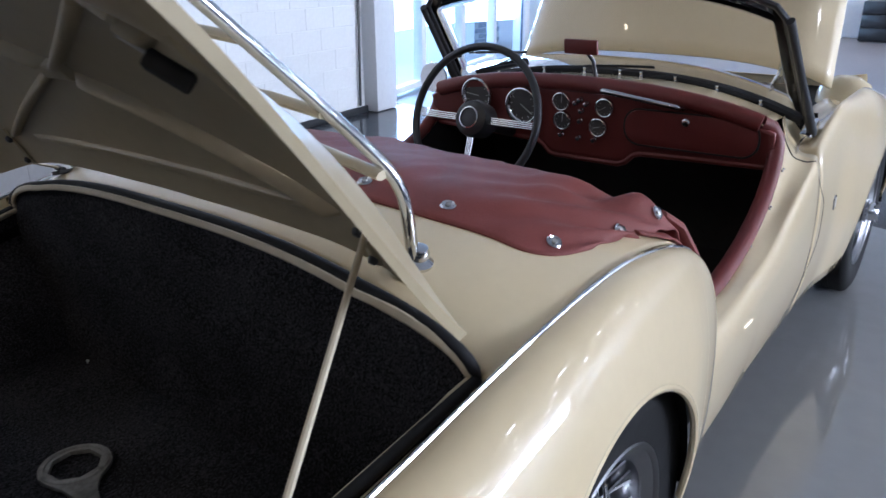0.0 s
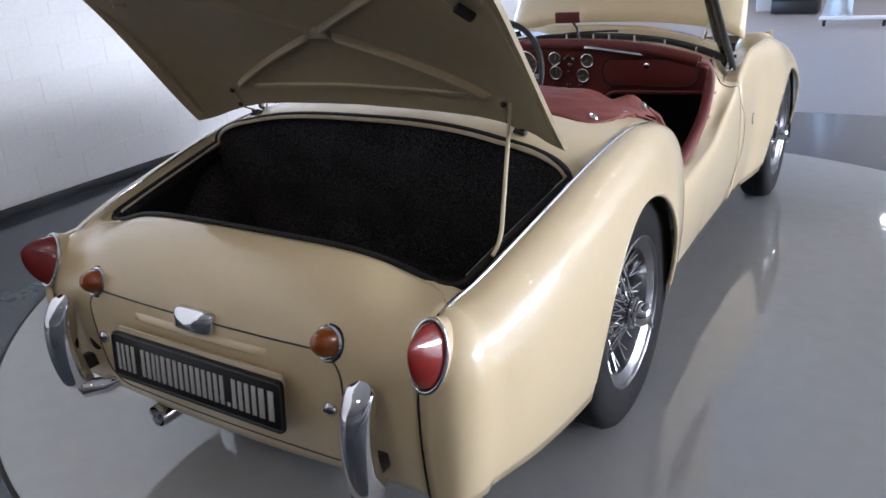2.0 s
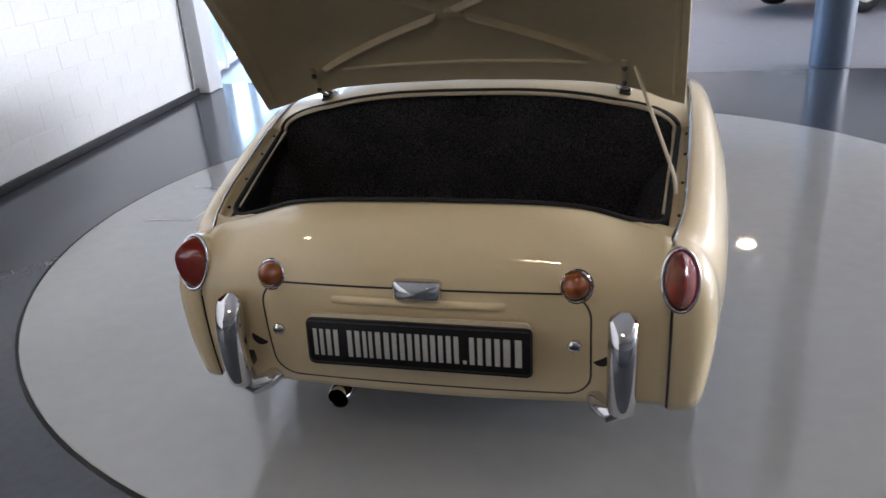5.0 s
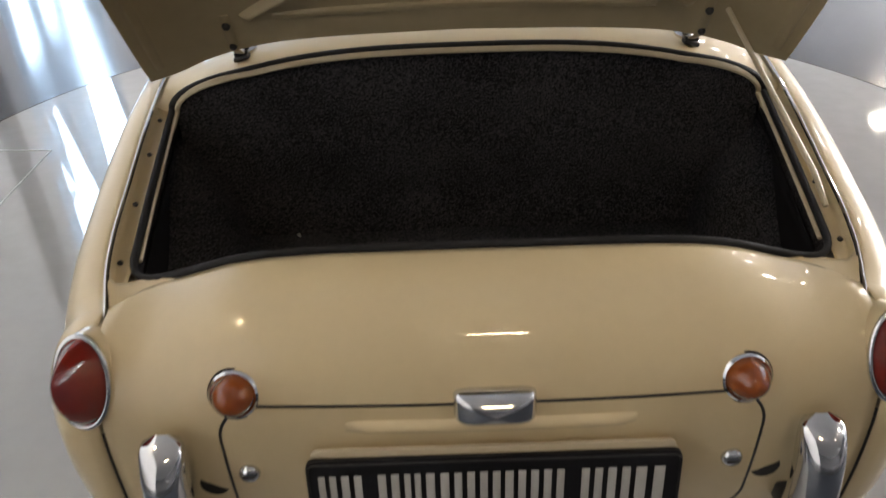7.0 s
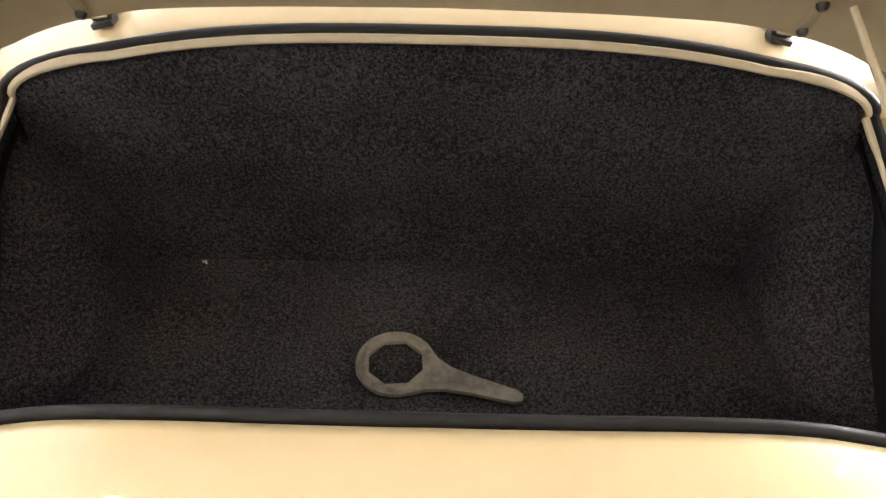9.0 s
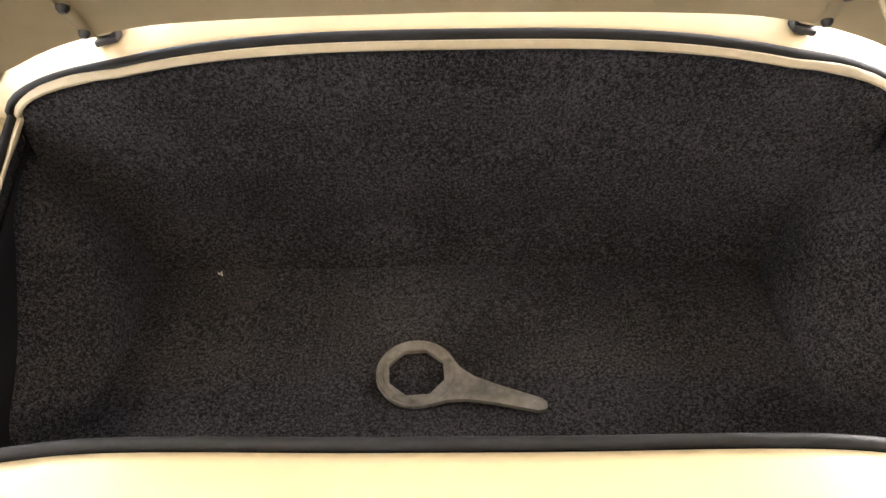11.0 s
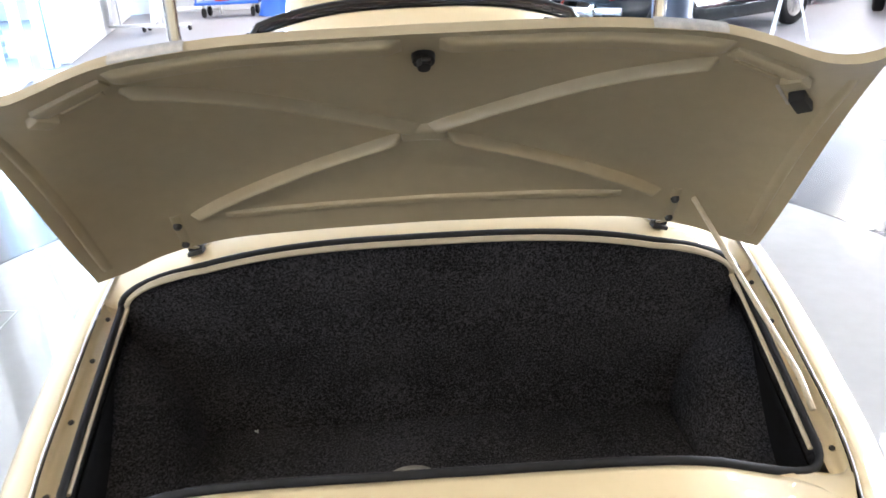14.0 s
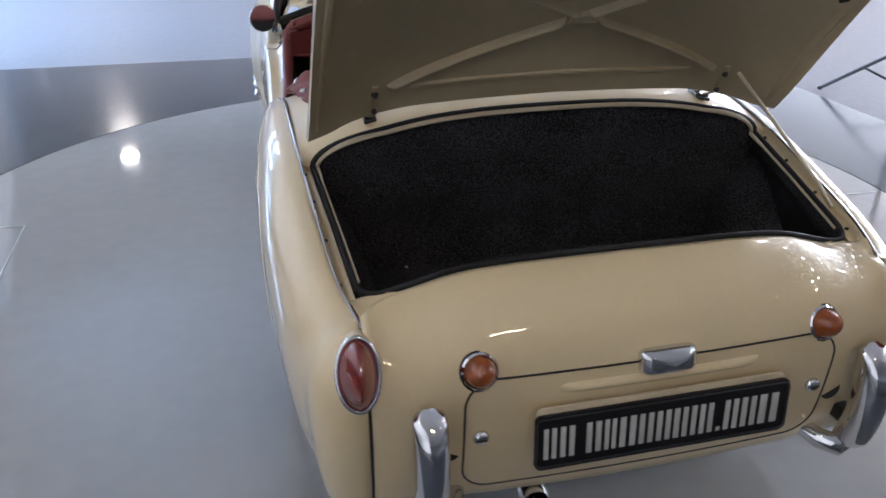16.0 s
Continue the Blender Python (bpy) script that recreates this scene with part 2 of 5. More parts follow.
def along(x, xs, ys):
    """A smooth curve through the given knots."""
    xs, ys = np.asarray(xs, float), np.asarray(ys, float)
    if x <= xs[0]:
        return float(ys[0])
    if x >= xs[-1]:
        return float(ys[-1])
    i = int(np.searchsorted(xs, x)) - 1
    h, d = np.diff(xs), np.diff(ys) / np.diff(xs)
    m = np.r_[d[0], [0 if a * b <= 0 else 2 * a * b / (a + b) for a, b in zip(d, d[1:])], d[-1]]
    t = (x - xs[i]) / h[i]
    return float((2 * t**3 - 3 * t**2 + 1) * ys[i] + (t**3 - 2 * t**2 + t) * h[i] * m[i] + (3 * t**2 - 2 * t**3) * ys[i + 1] + (t**3 - t**2) * h[i] * m[i + 1])


def mix(a, b, t):
    return a + (b - a) * t


# ---- the setting ----
TX, TY, TR = -0.02, 1.888, 2.17
floor = part("floor", box(44, 40, 0.2, pose(8, 6, -0.112)), FLOOR_LIGHT)
tagged(floor, "light grey glossy epoxy showroom floor", "floor", kind="structure")
dark = part("floor_dark", prism([(-9, -13), (3.0, -13), (3.0, 4.2), (2.93, 4.75), (2.6, 5.2), (2.2, 5.27), (-9, 5.27)], 0.006, pose(0, 0, -0.0115)), FLOOR_DARK)
tagged(dark, "dark grey epoxy field round the turntable", "floor", kind="structure")
groove = part("trim_turntable_gap", lathe([(TR - 0.01, -0.008), (TR + 0.013, -0.008), (TR + 0.013, -0.0025), (TR - 0.01, -0.0025)], pose(TX, TY, 0), 128), DARK)
tagged(groove, "thin black gap round the turntable", "trim", kind="structure")
disc = part("turntable", lathe([(0, 0), (TR - 0.004, 0), (TR, -0.002), (TR, -0.01), (0, -0.01)], pose(TX, TY, 0), 128), DISC, smooth=4)
tagged(disc, "pale grey glossy round turntable flush with the floor", "turntable", kind="structure")

# white block wall, ends at a jamb beside the glazed front
WA, WB = Vector((-2.39, -4.9, 0)), Vector((-3.47, 4.95, 0))
wdir = (WB - WA).normalized()
wlen = (WB - WA).length
wallm = Matrix.Translation(WA) @ Matrix.Rotation(math.atan2(wdir.y, wdir.x), 4, "Z")
wall_west = part("wall_west", box(wlen, 0.2, 4.3, wallm @ pose(wlen / 2, 0.112, 2.15)), WHITE_WALL)
tagged(wall_west, "white painted block wall", "wall", kind="structure")
skirt = part("baseboard_west", box(wlen, 0.02, 0.055, wallm @ pose(wlen / 2, -0.012, 0.022), 0.004), SKIRT)
tagged(skirt, "dark skirting along the white wall", "baseboard", kind="structure")
# the south wall is out of view, its dark colour cuts the light thrown back
for name, cx, cy, sx, sy, lab in (("wall_east", 21.0, 5, 0.2, 36, "plain grey hall wall"), ("wall_south", 8, -9.0, 30, 0.2, "unseen hall wall behind, darkened to dim the tail"), ("wall_north", 7, 17.6, 34, 0.2, "pale far hall wall")):
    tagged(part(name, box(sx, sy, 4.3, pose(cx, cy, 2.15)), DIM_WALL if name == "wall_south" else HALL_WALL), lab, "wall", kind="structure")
tagged(part("ceiling", box(38, 36, 0.2, pose(7, 5, 4.4)), CEILING), "pale hall ceiling", "ceiling", kind="structure")

# ---- the car: y runs forward, the tail lies near y 0 ----
car = thing("sports_car", "cream vintage roadster, boot lid and bonnet open, on a turntable", "car")


def bead_z(y):
    return along(y, (0.06, 0.10, 0.16, 0.25, 0.35, 0.45, 0.55, 0.67, 0.80, 0.90, 1.02, 1.14, 1.2, 1.26), (0.618, 0.633, 0.651, 0.676, 0.700, 0.724, 0.748, 0.771, 0.788, 0.793, 0.782, 0.752, 0.715, 0.63))


def bead_x(y):
    return along(y, (0.06, 0.1, 0.17, 0.25, 0.35, 0.5, 0.7, 1.0, 1.2, 1.26), (0.533, 0.542, 0.560, 0.571, 0.579, 0.591, 0.602, 0.612, 0.622, 0.628))


ARCH_R, ARCH_F = (0.795, 0.30, 0.305, 0.355), (3.06, 0.30, 0.40, 0.34)


def arch_z(y, arch, low):
    yc, zc, ry, rz = arch
    s = 1 - ((y - yc) / ry) ** 2
    return max(low, zc + rz * math.sqrt(s)) if s > 0 else low


def shoulder(z, zt, zo, n=2.2):
    """How far out a wing stands at height z: 0 at its top zt, 1 at and below zo."""
    if z <= zo:
        return 1.0
    return max(0.0, 1 - ((z - zo) / (zt - zo)) ** n) ** (1 / n)


def wing_out(y):
    return along(y, (0.1, 0.25, 0.5, 0.8, 1.0, 1.15, 1.26), (0.640, 0.672, 0.697, 0.708, 0.706, 0.690, 0.662))


def stations(y0, y1, n, arch):
    ys = set(np.linspace(y0, y1, n).round(4))
    yc, zc, ry, rz = arch
    for k in range(0, 33):
        ys.add(round(yc - ry * math.cos(math.pi * k / 32), 4))
    ys.add(round(yc - ry - 0.0004, 4)), ys.add(round(yc + ry + 0.0004, 4))
    return sorted(y for y in ys if y0 <= y <= y1)


def rear_wing(s):
    bm = bmesh.new()
    cols = []
    nv = 26
    # the rounded tail corner, from the seam round to the side
    for k in range(9):
        phi = math.pi / 2 * (1 - k / 9)
        col = []
        zt, zo, zb = bead_z(0.1) + 0.004, 0.46, 0.268
        for j in range(nv + 1):
            z = zb + (zt - zb) * math.cos(math.pi / 2 * j / nv)
            f = shoulder(z, zt, zo, 2.4)
            tuck = 0.02 * max(0, (zo - z) / (zo - zb)) ** 2
            col.append((bead_x(0.1) + ((wing_out(0.1) - bead_x(0.1)) * f - tuck) * math.cos(phi) ** 0.75, 0.1 - (0.115 * f - tuck) * math.sin(phi) ** 0.9, z))
        cols.append(col)
    for y in stations(0.1, 1.26, 40, ARCH_R):
        low = along(y, (0.1, 0.4, 1.1, 1.26), (0.268, 0.25, 0.25, 0.262))
        zb, zt, zo = arch_z(y, ARCH_R, low), bead_z(y) + 0.004, along(y, (0.1, 0.6, 1.26), (0.46, 0.50, 0.48))
        zo = min(zo, zt - 0.08)
        col = []
        for j in range(nv + 1):
            z = zb + (zt - zb) * math.cos(math.pi / 2 * j / nv)
            f = shoulder(z, zt, zo, 2.3)
            tuck = 0.028 * max(0, (zo - z) / (zo - 0.25)) ** 2
            col.append((bead_x(y) + (wing_out(y) - bead_x(y)) * f - tuck, y, z))
        cols.append(col)
    vs = [[bm.verts.new((s * x, y, z)) for x, y, z in c] for c in cols]
    for a, b in zip(vs, vs[1:]):
        for j in range(nv):
            bm.faces.new((a[j], b[j], b[j + 1], a[j + 1]))
    wing = part("rear_wing", bm, CREAM, car, "cream rear wing", 60, 0.003)
    yc, zc, ry, rz = ARCH_R
    lip = []
    for k in range(41):
        a = math.pi * k / 40
        y, z = yc - ry * math.cos(a), zc + rz * math.sin(a)
        zt, zo = bead_z(y), 0.5
        x = bead_x(y) + (wing_out(y) - bead_x(y)) * shoulder(z, zt, zo, 2.3) - 0.028 * max(0, (zo - z) / 0.25) ** 2
        lip.append((s * (x - 0.004), y, z))
    part("arch_lip", tube(lip, 0.007, 8), CREAM, wing)
    bead = [(s * bead_x(y), y, bead_z(y) + 0.0055) for y in np.linspace(0.075, 1.235, 50)]
    part("wing_bead", tube(bead, 0.0036, 8), CHROME, wing, "bright bead along the wing joint")
    seam = []
    for k in range(14):
        z = mix(0.275, 0.505, k / 13)
        seam.append((s * (bead_x(0.1) - 0.003), 0.1 - 0.116 * shoulder(z, bead_z(0.1), 0.46, 2.4) + 0.02 * max(0, (0.46 - z) / 0.2) ** 2, z))
    part("wing_seam", tube(seam, 0.0022, 6), RUBBER, wing, "dark rubber piping in the wing seam")
    part("wheel_well", grid(lambda u, v: (s * mix(0.53, 0.665, v), yc + 0.012 - (ry + 0.05) * math.cos(math.pi * (u * 0.98 + 0.01)), zc - 0.03 + (rz + 0.05) * math.sin(math.pi * (u * 0.98 + 0.01))), 28, 3), DARK, wing)
    return wing


for side in (1, -1):
    rear_wing(side)


# tail panel
def open_rear(x):
    a = min(1, abs(x) / 0.522)
    return 0.138 + 0.022 * a * a, along(abs(x), (0, 0.2, 0.3, 0.36, 0.41, 0.45, 0.48, 0.533), (0.694, 0.691, 0.685, 0.676, 0.662, 0.650, 0.643, 0.638))


def tail(x, z):
    a = min(1, abs(x) / 0.533)
    ye, ze = open_rear(x)
    low = -0.036 + 0.021 * a * a
    z1 = 0.50
    if z > z1:
        s = min(1, (z - z1) / (ze - z1))
        y = low + (ye - low) * (1 - math.sqrt(max(0, 1 - s**2.2)))
    else:
        y = low + 0.026 * ((z1 - z) / 0.22) ** 2
    w = max(0, (a - 0.86) / 0.14) ** 2
    seam_y = 0.1 - 0.115 * shoulder(z, bead_z(0.1) + 0.004, 0.46, 2.4) + 0.02 * max(0, (0.46 - z) / 0.2) ** 2
    return mix(y, seam_y, w)


def tail_point(u, v):
    x = mix(-0.536, 0.536, u)
    ze = open_rear(x)[1] + 0.001 * max(0, (abs(x) / 0.536 - 0.9) / 0.1) ** 2
    low = 0.283 - 0.012 * (1 - (x / 0.536) ** 2)
    z = low + (ze - low) * math.sin(math.pi / 2 * v)
    return x, tail(x, z), z


tail_panel = part("tail_panel", grid(tail_point, 60, 40), CREAM, car, "cream tail panel with rounded top", 60, 0.003)
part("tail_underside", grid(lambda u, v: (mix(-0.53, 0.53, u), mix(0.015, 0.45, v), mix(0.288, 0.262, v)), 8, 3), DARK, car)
# the spare wheel cover set into the tail, with its gap
cover = [(x + 0.002, z + 0.428) for x, z in rounded(0.750, 0.255, 0.055, 8)]
ring = [(x, tail(x, z) - 0.0015, z) for x, z in cover]
dense = []
for a, b in zip(ring, ring[1:] + ring[:1]):
    for k in range(6):
        x, z = mix(a[0], b[0], k / 6), mix(a[2], b[2], k / 6)
        dense.append((x, tail(x, z) - 0.0005, z))
part("spare_wheel_cover", tube(dense, 0.0028, 6, True), BLACK, tail_panel, "dark gap round the flush spare wheel cover")
bar_bm = grid(lambda u, v: (mix(-0.20, 0.20, u), tail(mix(-0.20, 0.20, u), mix(0.513, 0.533, v)) - 0.011 * math.sin(math.pi * v) ** 0.6 * min(1, 12 * u, 12 * (1 - u)) - 0.001, mix(0.513, 0.533, v)), 24, 6)
part("stiffening_rib", bar_bm, CREAM, tail_panel)

# number plate with plain bars for its marks
plate_m = pose(0.002, -0.070, 0.433, 90 - 6, 0, 0)
part("plate_backing", prism(rounded(0.50, 0.115, 0.012), 0.006, plate_m @ pose(0, 0.008, -0.016), bevel=0.002), BEIGE, car, "cream plate backing")
plate = part("number_plate", prism(rounded(0.512, 0.112, 0.012), 0.008, plate_m @ pose(0, 0, -0.008), bevel=0.002), PLATE, car, "black number plate with pale plain bars")
part("plate_rim", tube([plate_m @ Vector((x, y, 0.0005)) for x, y in rounded(0.508, 0.100, 0.010)], 0.0022, 6, True), BLACK, plate)
cursor = -0.241
for w in (0.027, 0.031, -0.016, 0.032, 0.025, 0.035, 0.031, 0.031, 0.012, 0.031, 0.031, -0.002, 0.009, 0.032, 0.034, 0.044):
    w *= 0.94
    if w > 0:
        h = 0.009 if w < 0.01 else 0.064
        slim = w if w < 0.015 else w * 0.36
        for bx in ((0.5,) if w < 0.015 else (0.20, 0.80)):
            part("plate_bar", box(slim, h, 0.0014, plate_m @ pose(cursor + w * bx, -0.033 + h / 2, 0.0006), 0.0005), PLATE_MARK, plate)
        cursor += w + 0.0060
    else:
        cursor -= w

# boot handle
hm = pose(0.005, tail(0, 0.556), 0.556, 80, 0, 0)


def handle_pt(u, v):
    a = 2 * math.pi * u
    c, s2 = math.cos(a), math.sin(a)
    k = math.sin(math.pi / 2 * (1 - v)) ** 0.55
    ex = lambda q: math.copysign(abs(q) ** 0.32, q)
    return hm @ Vector((0.056 * ex(c) * k, 0.024 * ex(s2) * k - 0.004 * v, 0.034 * v ** 0.7))


part("boot_handle", grid(handle_pt, 40, 10, wrap=True), CHROME, car, "chrome boot handle")

# lamps


def ridged_lens(m, rx, ry, h, tip):
    """A tall lens whose two flanks meet in an upright ridge."""
    def f(u, v):
        c, s2, r = math.cos(2 * math.pi * u), math.sin(2 * math.pi * u), 1 - v
        k = max(0, 1 - r**1.7) ** 0.75 * (1 - 0.40 * abs(c) * r)
        return m @ Vector((rx * c * r, ry * s2 * r + tip * v, h * k))
    return f


for s in (1, -1):
    im = pose(s * 0.345, tail(0.345, 0.567) + 0.012, 0.567, 68, 0, 0)
    ind = part("indicator_lamp", lathe([(0.037, -0.02), (0.0385, 0.006), (0.0365, 0.010), (0.033, 0.010)], im, 32), RUBBER, car, "round amber indicator in a chrome rim")
    part("indicator_rim", lathe([(0.034, 0.004), (0.0345, 0.014), (0.031, 0.018), (0.027, 0.016)], im, 32), CHROME, ind)
    part("indicator_lens", lathe([(0.028, 0.014), (0.027, 0.024), (0.0225, 0.036), (0.0145, 0.046), (0.006, 0.050), (0, 0.051)], im, 32), AMBER, ind, "amber lens")
    tm = pose(s * 0.553, 0.014, 0.580, 68, 0, s * 3)
    lamp = part("tail_lamp", grid(lambda u, v: tm @ Vector((0.0415 * math.cos(2 * math.pi * u) * (1 - 0.08 * v), 0.0715 * math.sin(2 * math.pi * u) * (1 - 0.06 * v), mix(-0.045, 0.008, v))), 40, 3, wrap=True), CREAM, car, "tall red tail lamp in a chrome rim")
    part("tail_lamp_rim", tube([tm @ Vector((0.0360 * math.cos(a), 0.0645 * math.sin(a), 0.010)) for a in np.linspace(0, 2 * math.pi, 41)[:-1]], 0.0046, 10, True), CHROME, lamp)
    part("tail_lamp_lens", grid(ridged_lens(tm @ pose(0, 0, 0.008), 0.0335, 0.0615, 0.076, 0.016), 48, 16, wrap=True), REDLENS, lamp, "red moulded lens with an upright ridge", 24)

    # overrider: a curved upright blade, with its arm below
    def blade(u, v, s=s):
        a = math.pi * (u * 1.5 - 0.25)
        z = mix(0.283, 0.532, v)
        bow = 0.030 * math.sin(math.pi * v) ** 0.7
        w = 0.031 * min(1, (v * 9) ** 0.5 + 0.3, ((1 - v) * 9) ** 0.5 + 0.3)
        d = 0.046 * min(1, (v * 7) ** 0.5 + 0.15, ((1 - v) * 5) ** 0.5 + 0.05)
        return s * 0.443 + w * math.cos(a), -0.045 - bow - d * math.sin(a) * 0.8, z
    over = part("overrider", grid(blade, 20, 26), CHROME, car, "upright chrome overrider")
    part("overrider_bracket", box(0.03, 0.09, 0.035, pose(s * 0.443, -0.03, 0.345), 0.004), BLACK, over)
    part("overrider_arm", tube([(s * 0.443, -0.05, 0.300), (s * 0.42, -0.055, 0.288), (s * 0.395, -0.03, 0.29), (s * 0.375, 0.03, 0.295)], [0.024, 0.024, 0.022, 0.018], 12), CHROME, over)
    # fasteners of the spare wheel cover
    bx = s * 0.343
    bolt = part("cover_bolt", lathe([(0.015, -0.004), (0.0155, 0.006), (0.012, 0.011), (0.006, 0.013), (0, 0.0135)], pose(bx, tail(bx, 0.435), 0.435, 90, 0, 0), 16), CHROME, tail_panel, "chrome cover bolt")
    part("bolt_slot", box(0.018, 0.003, 0.003, pose(bx, tail(bx, 0.435) - 0.0135, 0.435)), DARK, bolt)
    part("bumper_hole", lathe([(0, 0.0008), (0.022, 0.0008), (0.022, -0.003)], pose(s * 0.40, tail(0.40, 0.40) - 0.001, 0.405, 90, 0, 0), 16), DARK, tail_panel)

# exhaust
pm = pose(-0.224, -0.01, 0.243, 90, 0, 0)
part("exhaust_pipe", lathe([(0.026, 0.01), (0.028, 0.005), (0.028, -0.02), (0.028, -0.55), (0.022, -0.55), (0.023, 0.0), (0.026, 0.01)], pm, 24), CHROME, car, "chrome exhaust tail pipe")


# ---- boot opening ----
def deck_z(x, y):
    b = bead_z(max(y, 0.5))
    h = along(y, (0.55, 0.62, 0.8, 1.0), (0.104, 0.102, 0.092, 0.085))
    return b + h * (1 - min(1, abs(x) / bead_x(y)) ** 2.9)


def open_front(x):
    a = abs(x) / 0.555
    return 0.598 + 0.004 * a**2


def side_edge(t):
    """The side of the opening, from the rear corner (0) to the front corner (1)."""
    return mix(0.531, 0.572, t), mix(0.160, 0.600, t), mix(0.642, 0.742, t) + 0.003 * math.sin(math.pi * t)


def outline(inset=0.0, drop=0.0, rear=True, side=None):
    side = inset if side is None else side
    pts = []
    for x in np.linspace(0.40, -0.40, 25):
        pts.append((x, open_front(x) - inset, deck_z(x, open_front(x)) - 0.008 - drop))
    za, ya = deck_z(0.40, open_front(0.40)) - 0.008, open_front(0.40)

    def corner(s):
        out = []
        for t in np.linspace(0.12, 1, 9):
            c, k = 1 - math.cos(math.pi / 2 * t), math.sin(math.pi / 2 * t)
            out.append((s * (0.40 + 0.172 * k - mix(inset, side, t) * t), ya - (ya - 0.600) * c - inset * (1 - t), za - (za - 0.742) * (0.45 * t + 0.55 * c) - drop))
        return out
    pts += corner(-1)
    pts += [(-(x - side), y, z - drop) for x, y, z in (side_edge(t) for t in np.linspace(0.92, 0.10, 12))]
    a3, b3, c3 = Vector(side_edge(0.09)) - Vector((side, 0, drop)), Vector((0.531 - side, 0.156 + inset, 0.634 - drop)), Vector((0.472, open_rear(0.472)[0] + inset, open_rear(0.472)[1] + 0.001 - drop))
    turn = [tuple(a3.lerp(b3, t).lerp(b3.lerp(c3, t), t)) for t in (0.12, 0.3, 0.45, 0.58, 0.72, 0.88)]
    if rear:
        pts += [(-x, y, z) for x, y, z in turn]
        pts += [(x, open_rear(x)[0] + inset, open_rear(x)[1] + 0.001 - drop) for x in np.linspace(-0.465, 0.465, 31)]
        pts += list(reversed(turn))
    sides = [(x - side, y, z - drop) for x, y, z in (side_edge(t) for t in np.linspace(0.10, 0.92, 12))]
    tail_part = list(reversed(corner(1)))
    if rear:
        return pts + sides + tail_part
    return sides + tail_part + pts


part("boot_seal", tube(outline(0.008, -0.002, True, 0.003), [0.0070 if 45 < k < 89 else 0.0098 if k < 25 else 0.0080 for k in range(len(outline()))], 12, True, flat=0.8), RUBBER, car, "black rubber boot seal")
lip_path = outline(0.0235, 0.001, False, 0.0125)
part("boot_lip", tube(lip_path, [0.0040 if k < 11 or k > 55 else 0.0066 if k < 20 or k > 46 else 0.0056 for k in range(len(lip_path))], 8, False, flat=0.7), BEIGE, car, "cream inner lip of the boot opening")
rim = outline(0.004, 0.0)
inner = outline(0.006, 0.042)
part("boot_flange", grid(lambda u, v: Vector(rim[round(u * len(rim)) % len(rim)]).lerp(Vector(inner[round(u * len(rim)) % len(rim)]), v), len(rim), 1, wrap=True), CARPET, car)

# gutters beside the opening, with their screws
for s in (1, -1):
    def gutter(u, v, s=s):
        x0, y0, z0 = side_edge(u)
        x1, z1 = bead_x(y0), bead_z(y0)
        k = along(v, (0, 0.3, 0.7, 1), (0, 0.38, 0.84, 1.0))
        sink = 0.017 * along(v, (0, 0.3, 0.7, 0.88, 1), (0, 0.75, 1.0, 0.55, 0))
        return s * mix(x0 + 0.002, x1, k), y0, mix(z0 - 0.008, z1 + 0.004, k) - sink
    gut = part("boot_gutter", grid(lambda u, v: gutter(mix(0.02, 1.0, u), v), 30, 8), CREAM, car, "painted drain channel beside the boot opening", 60)
    # the tail's shoulder, between its top edge and the channel's end
    def shoulder_patch(u, v, s=s):
        a = Vector(tail_point(mix(0.5 + s * 0.42, 0.5 + s * 0.5, u), 1.0))
        b = Vector(gutter(0.02, u))
        return a.lerp(b, v) + Vector((0, 0, 0.004 * math.sin(math.pi * v)))
    part("tail_corner", grid(shoulder_patch, 12, 6), CREAM, tail_panel, "", 60)
    for t in (0.0, 0.11, 0.41, 0.71, 0.95):
        x, y, z = gutter(t, 0.55)
        part("gutter_screw", lathe([(0.0048, -0.002), (0.0048, 0.0015), (0.003, 0.003), (0, 0.0033)], pose(x, y, z + 0.001, 12, s * 10, 0), 10), DRUM, gut)

# rear deck in front of the boot
def deck_front(x):
    """The front edge of the boot opening, rounded into its sides."""
    a, ya = abs(x), open_front(0.40)
    if a <= 0.40:
        return open_front(x) + 0.002
    k = min(1, (a - 0.40) / 0.172)
    return ya + 0.002 - (ya - 0.598) * (1 - math.sqrt(1 - k * k))


def rear_deck(u, v):
    w = 2 * u - 1
    x = bead_x(0.7) * (0.75 * w + 0.25 * math.sin(math.pi / 2 * w))
    y = mix(deck_front(x), along(abs(x), (0, 0.50, 0.56, 0.61), (1.06, 1.06, 1.17, 1.235)), v * v * 0.4 + v * 0.6)
    down = along(abs(x), (0, 0.40, 0.50, 0.562, 0.60), (0.010, 0.012, 0.026, 0.036, 0.004))
    return x, y, deck_z(x, y) - down * (1 - v) ** 9


part("rear_deck", grid(rear_deck, 88, 22), CREAM, car, "cream rear deck", 60, 0.003)

# closing pieces where the drain channels meet the deck
for s in (1, -1):
    def channel_end(u, v, s=s):
        x0, y0, z0 = side_edge(1.0)
        x1, z1 = bead_x(y0), bead_z(y0)
        x = mix(x0 - 0.006, x1 + 0.004, u)
        top = deck_z(min(x, x1), 0.603) - along(x, (0.562, 0.60), (0.036, 0.004)) + 0.001
        return s * x, mix(0.598, 0.6045, v), mix(z0 - 0.035, top, v)
    part("channel_end", grid(channel_end, 12, 3), CREAM, car, "", 60)

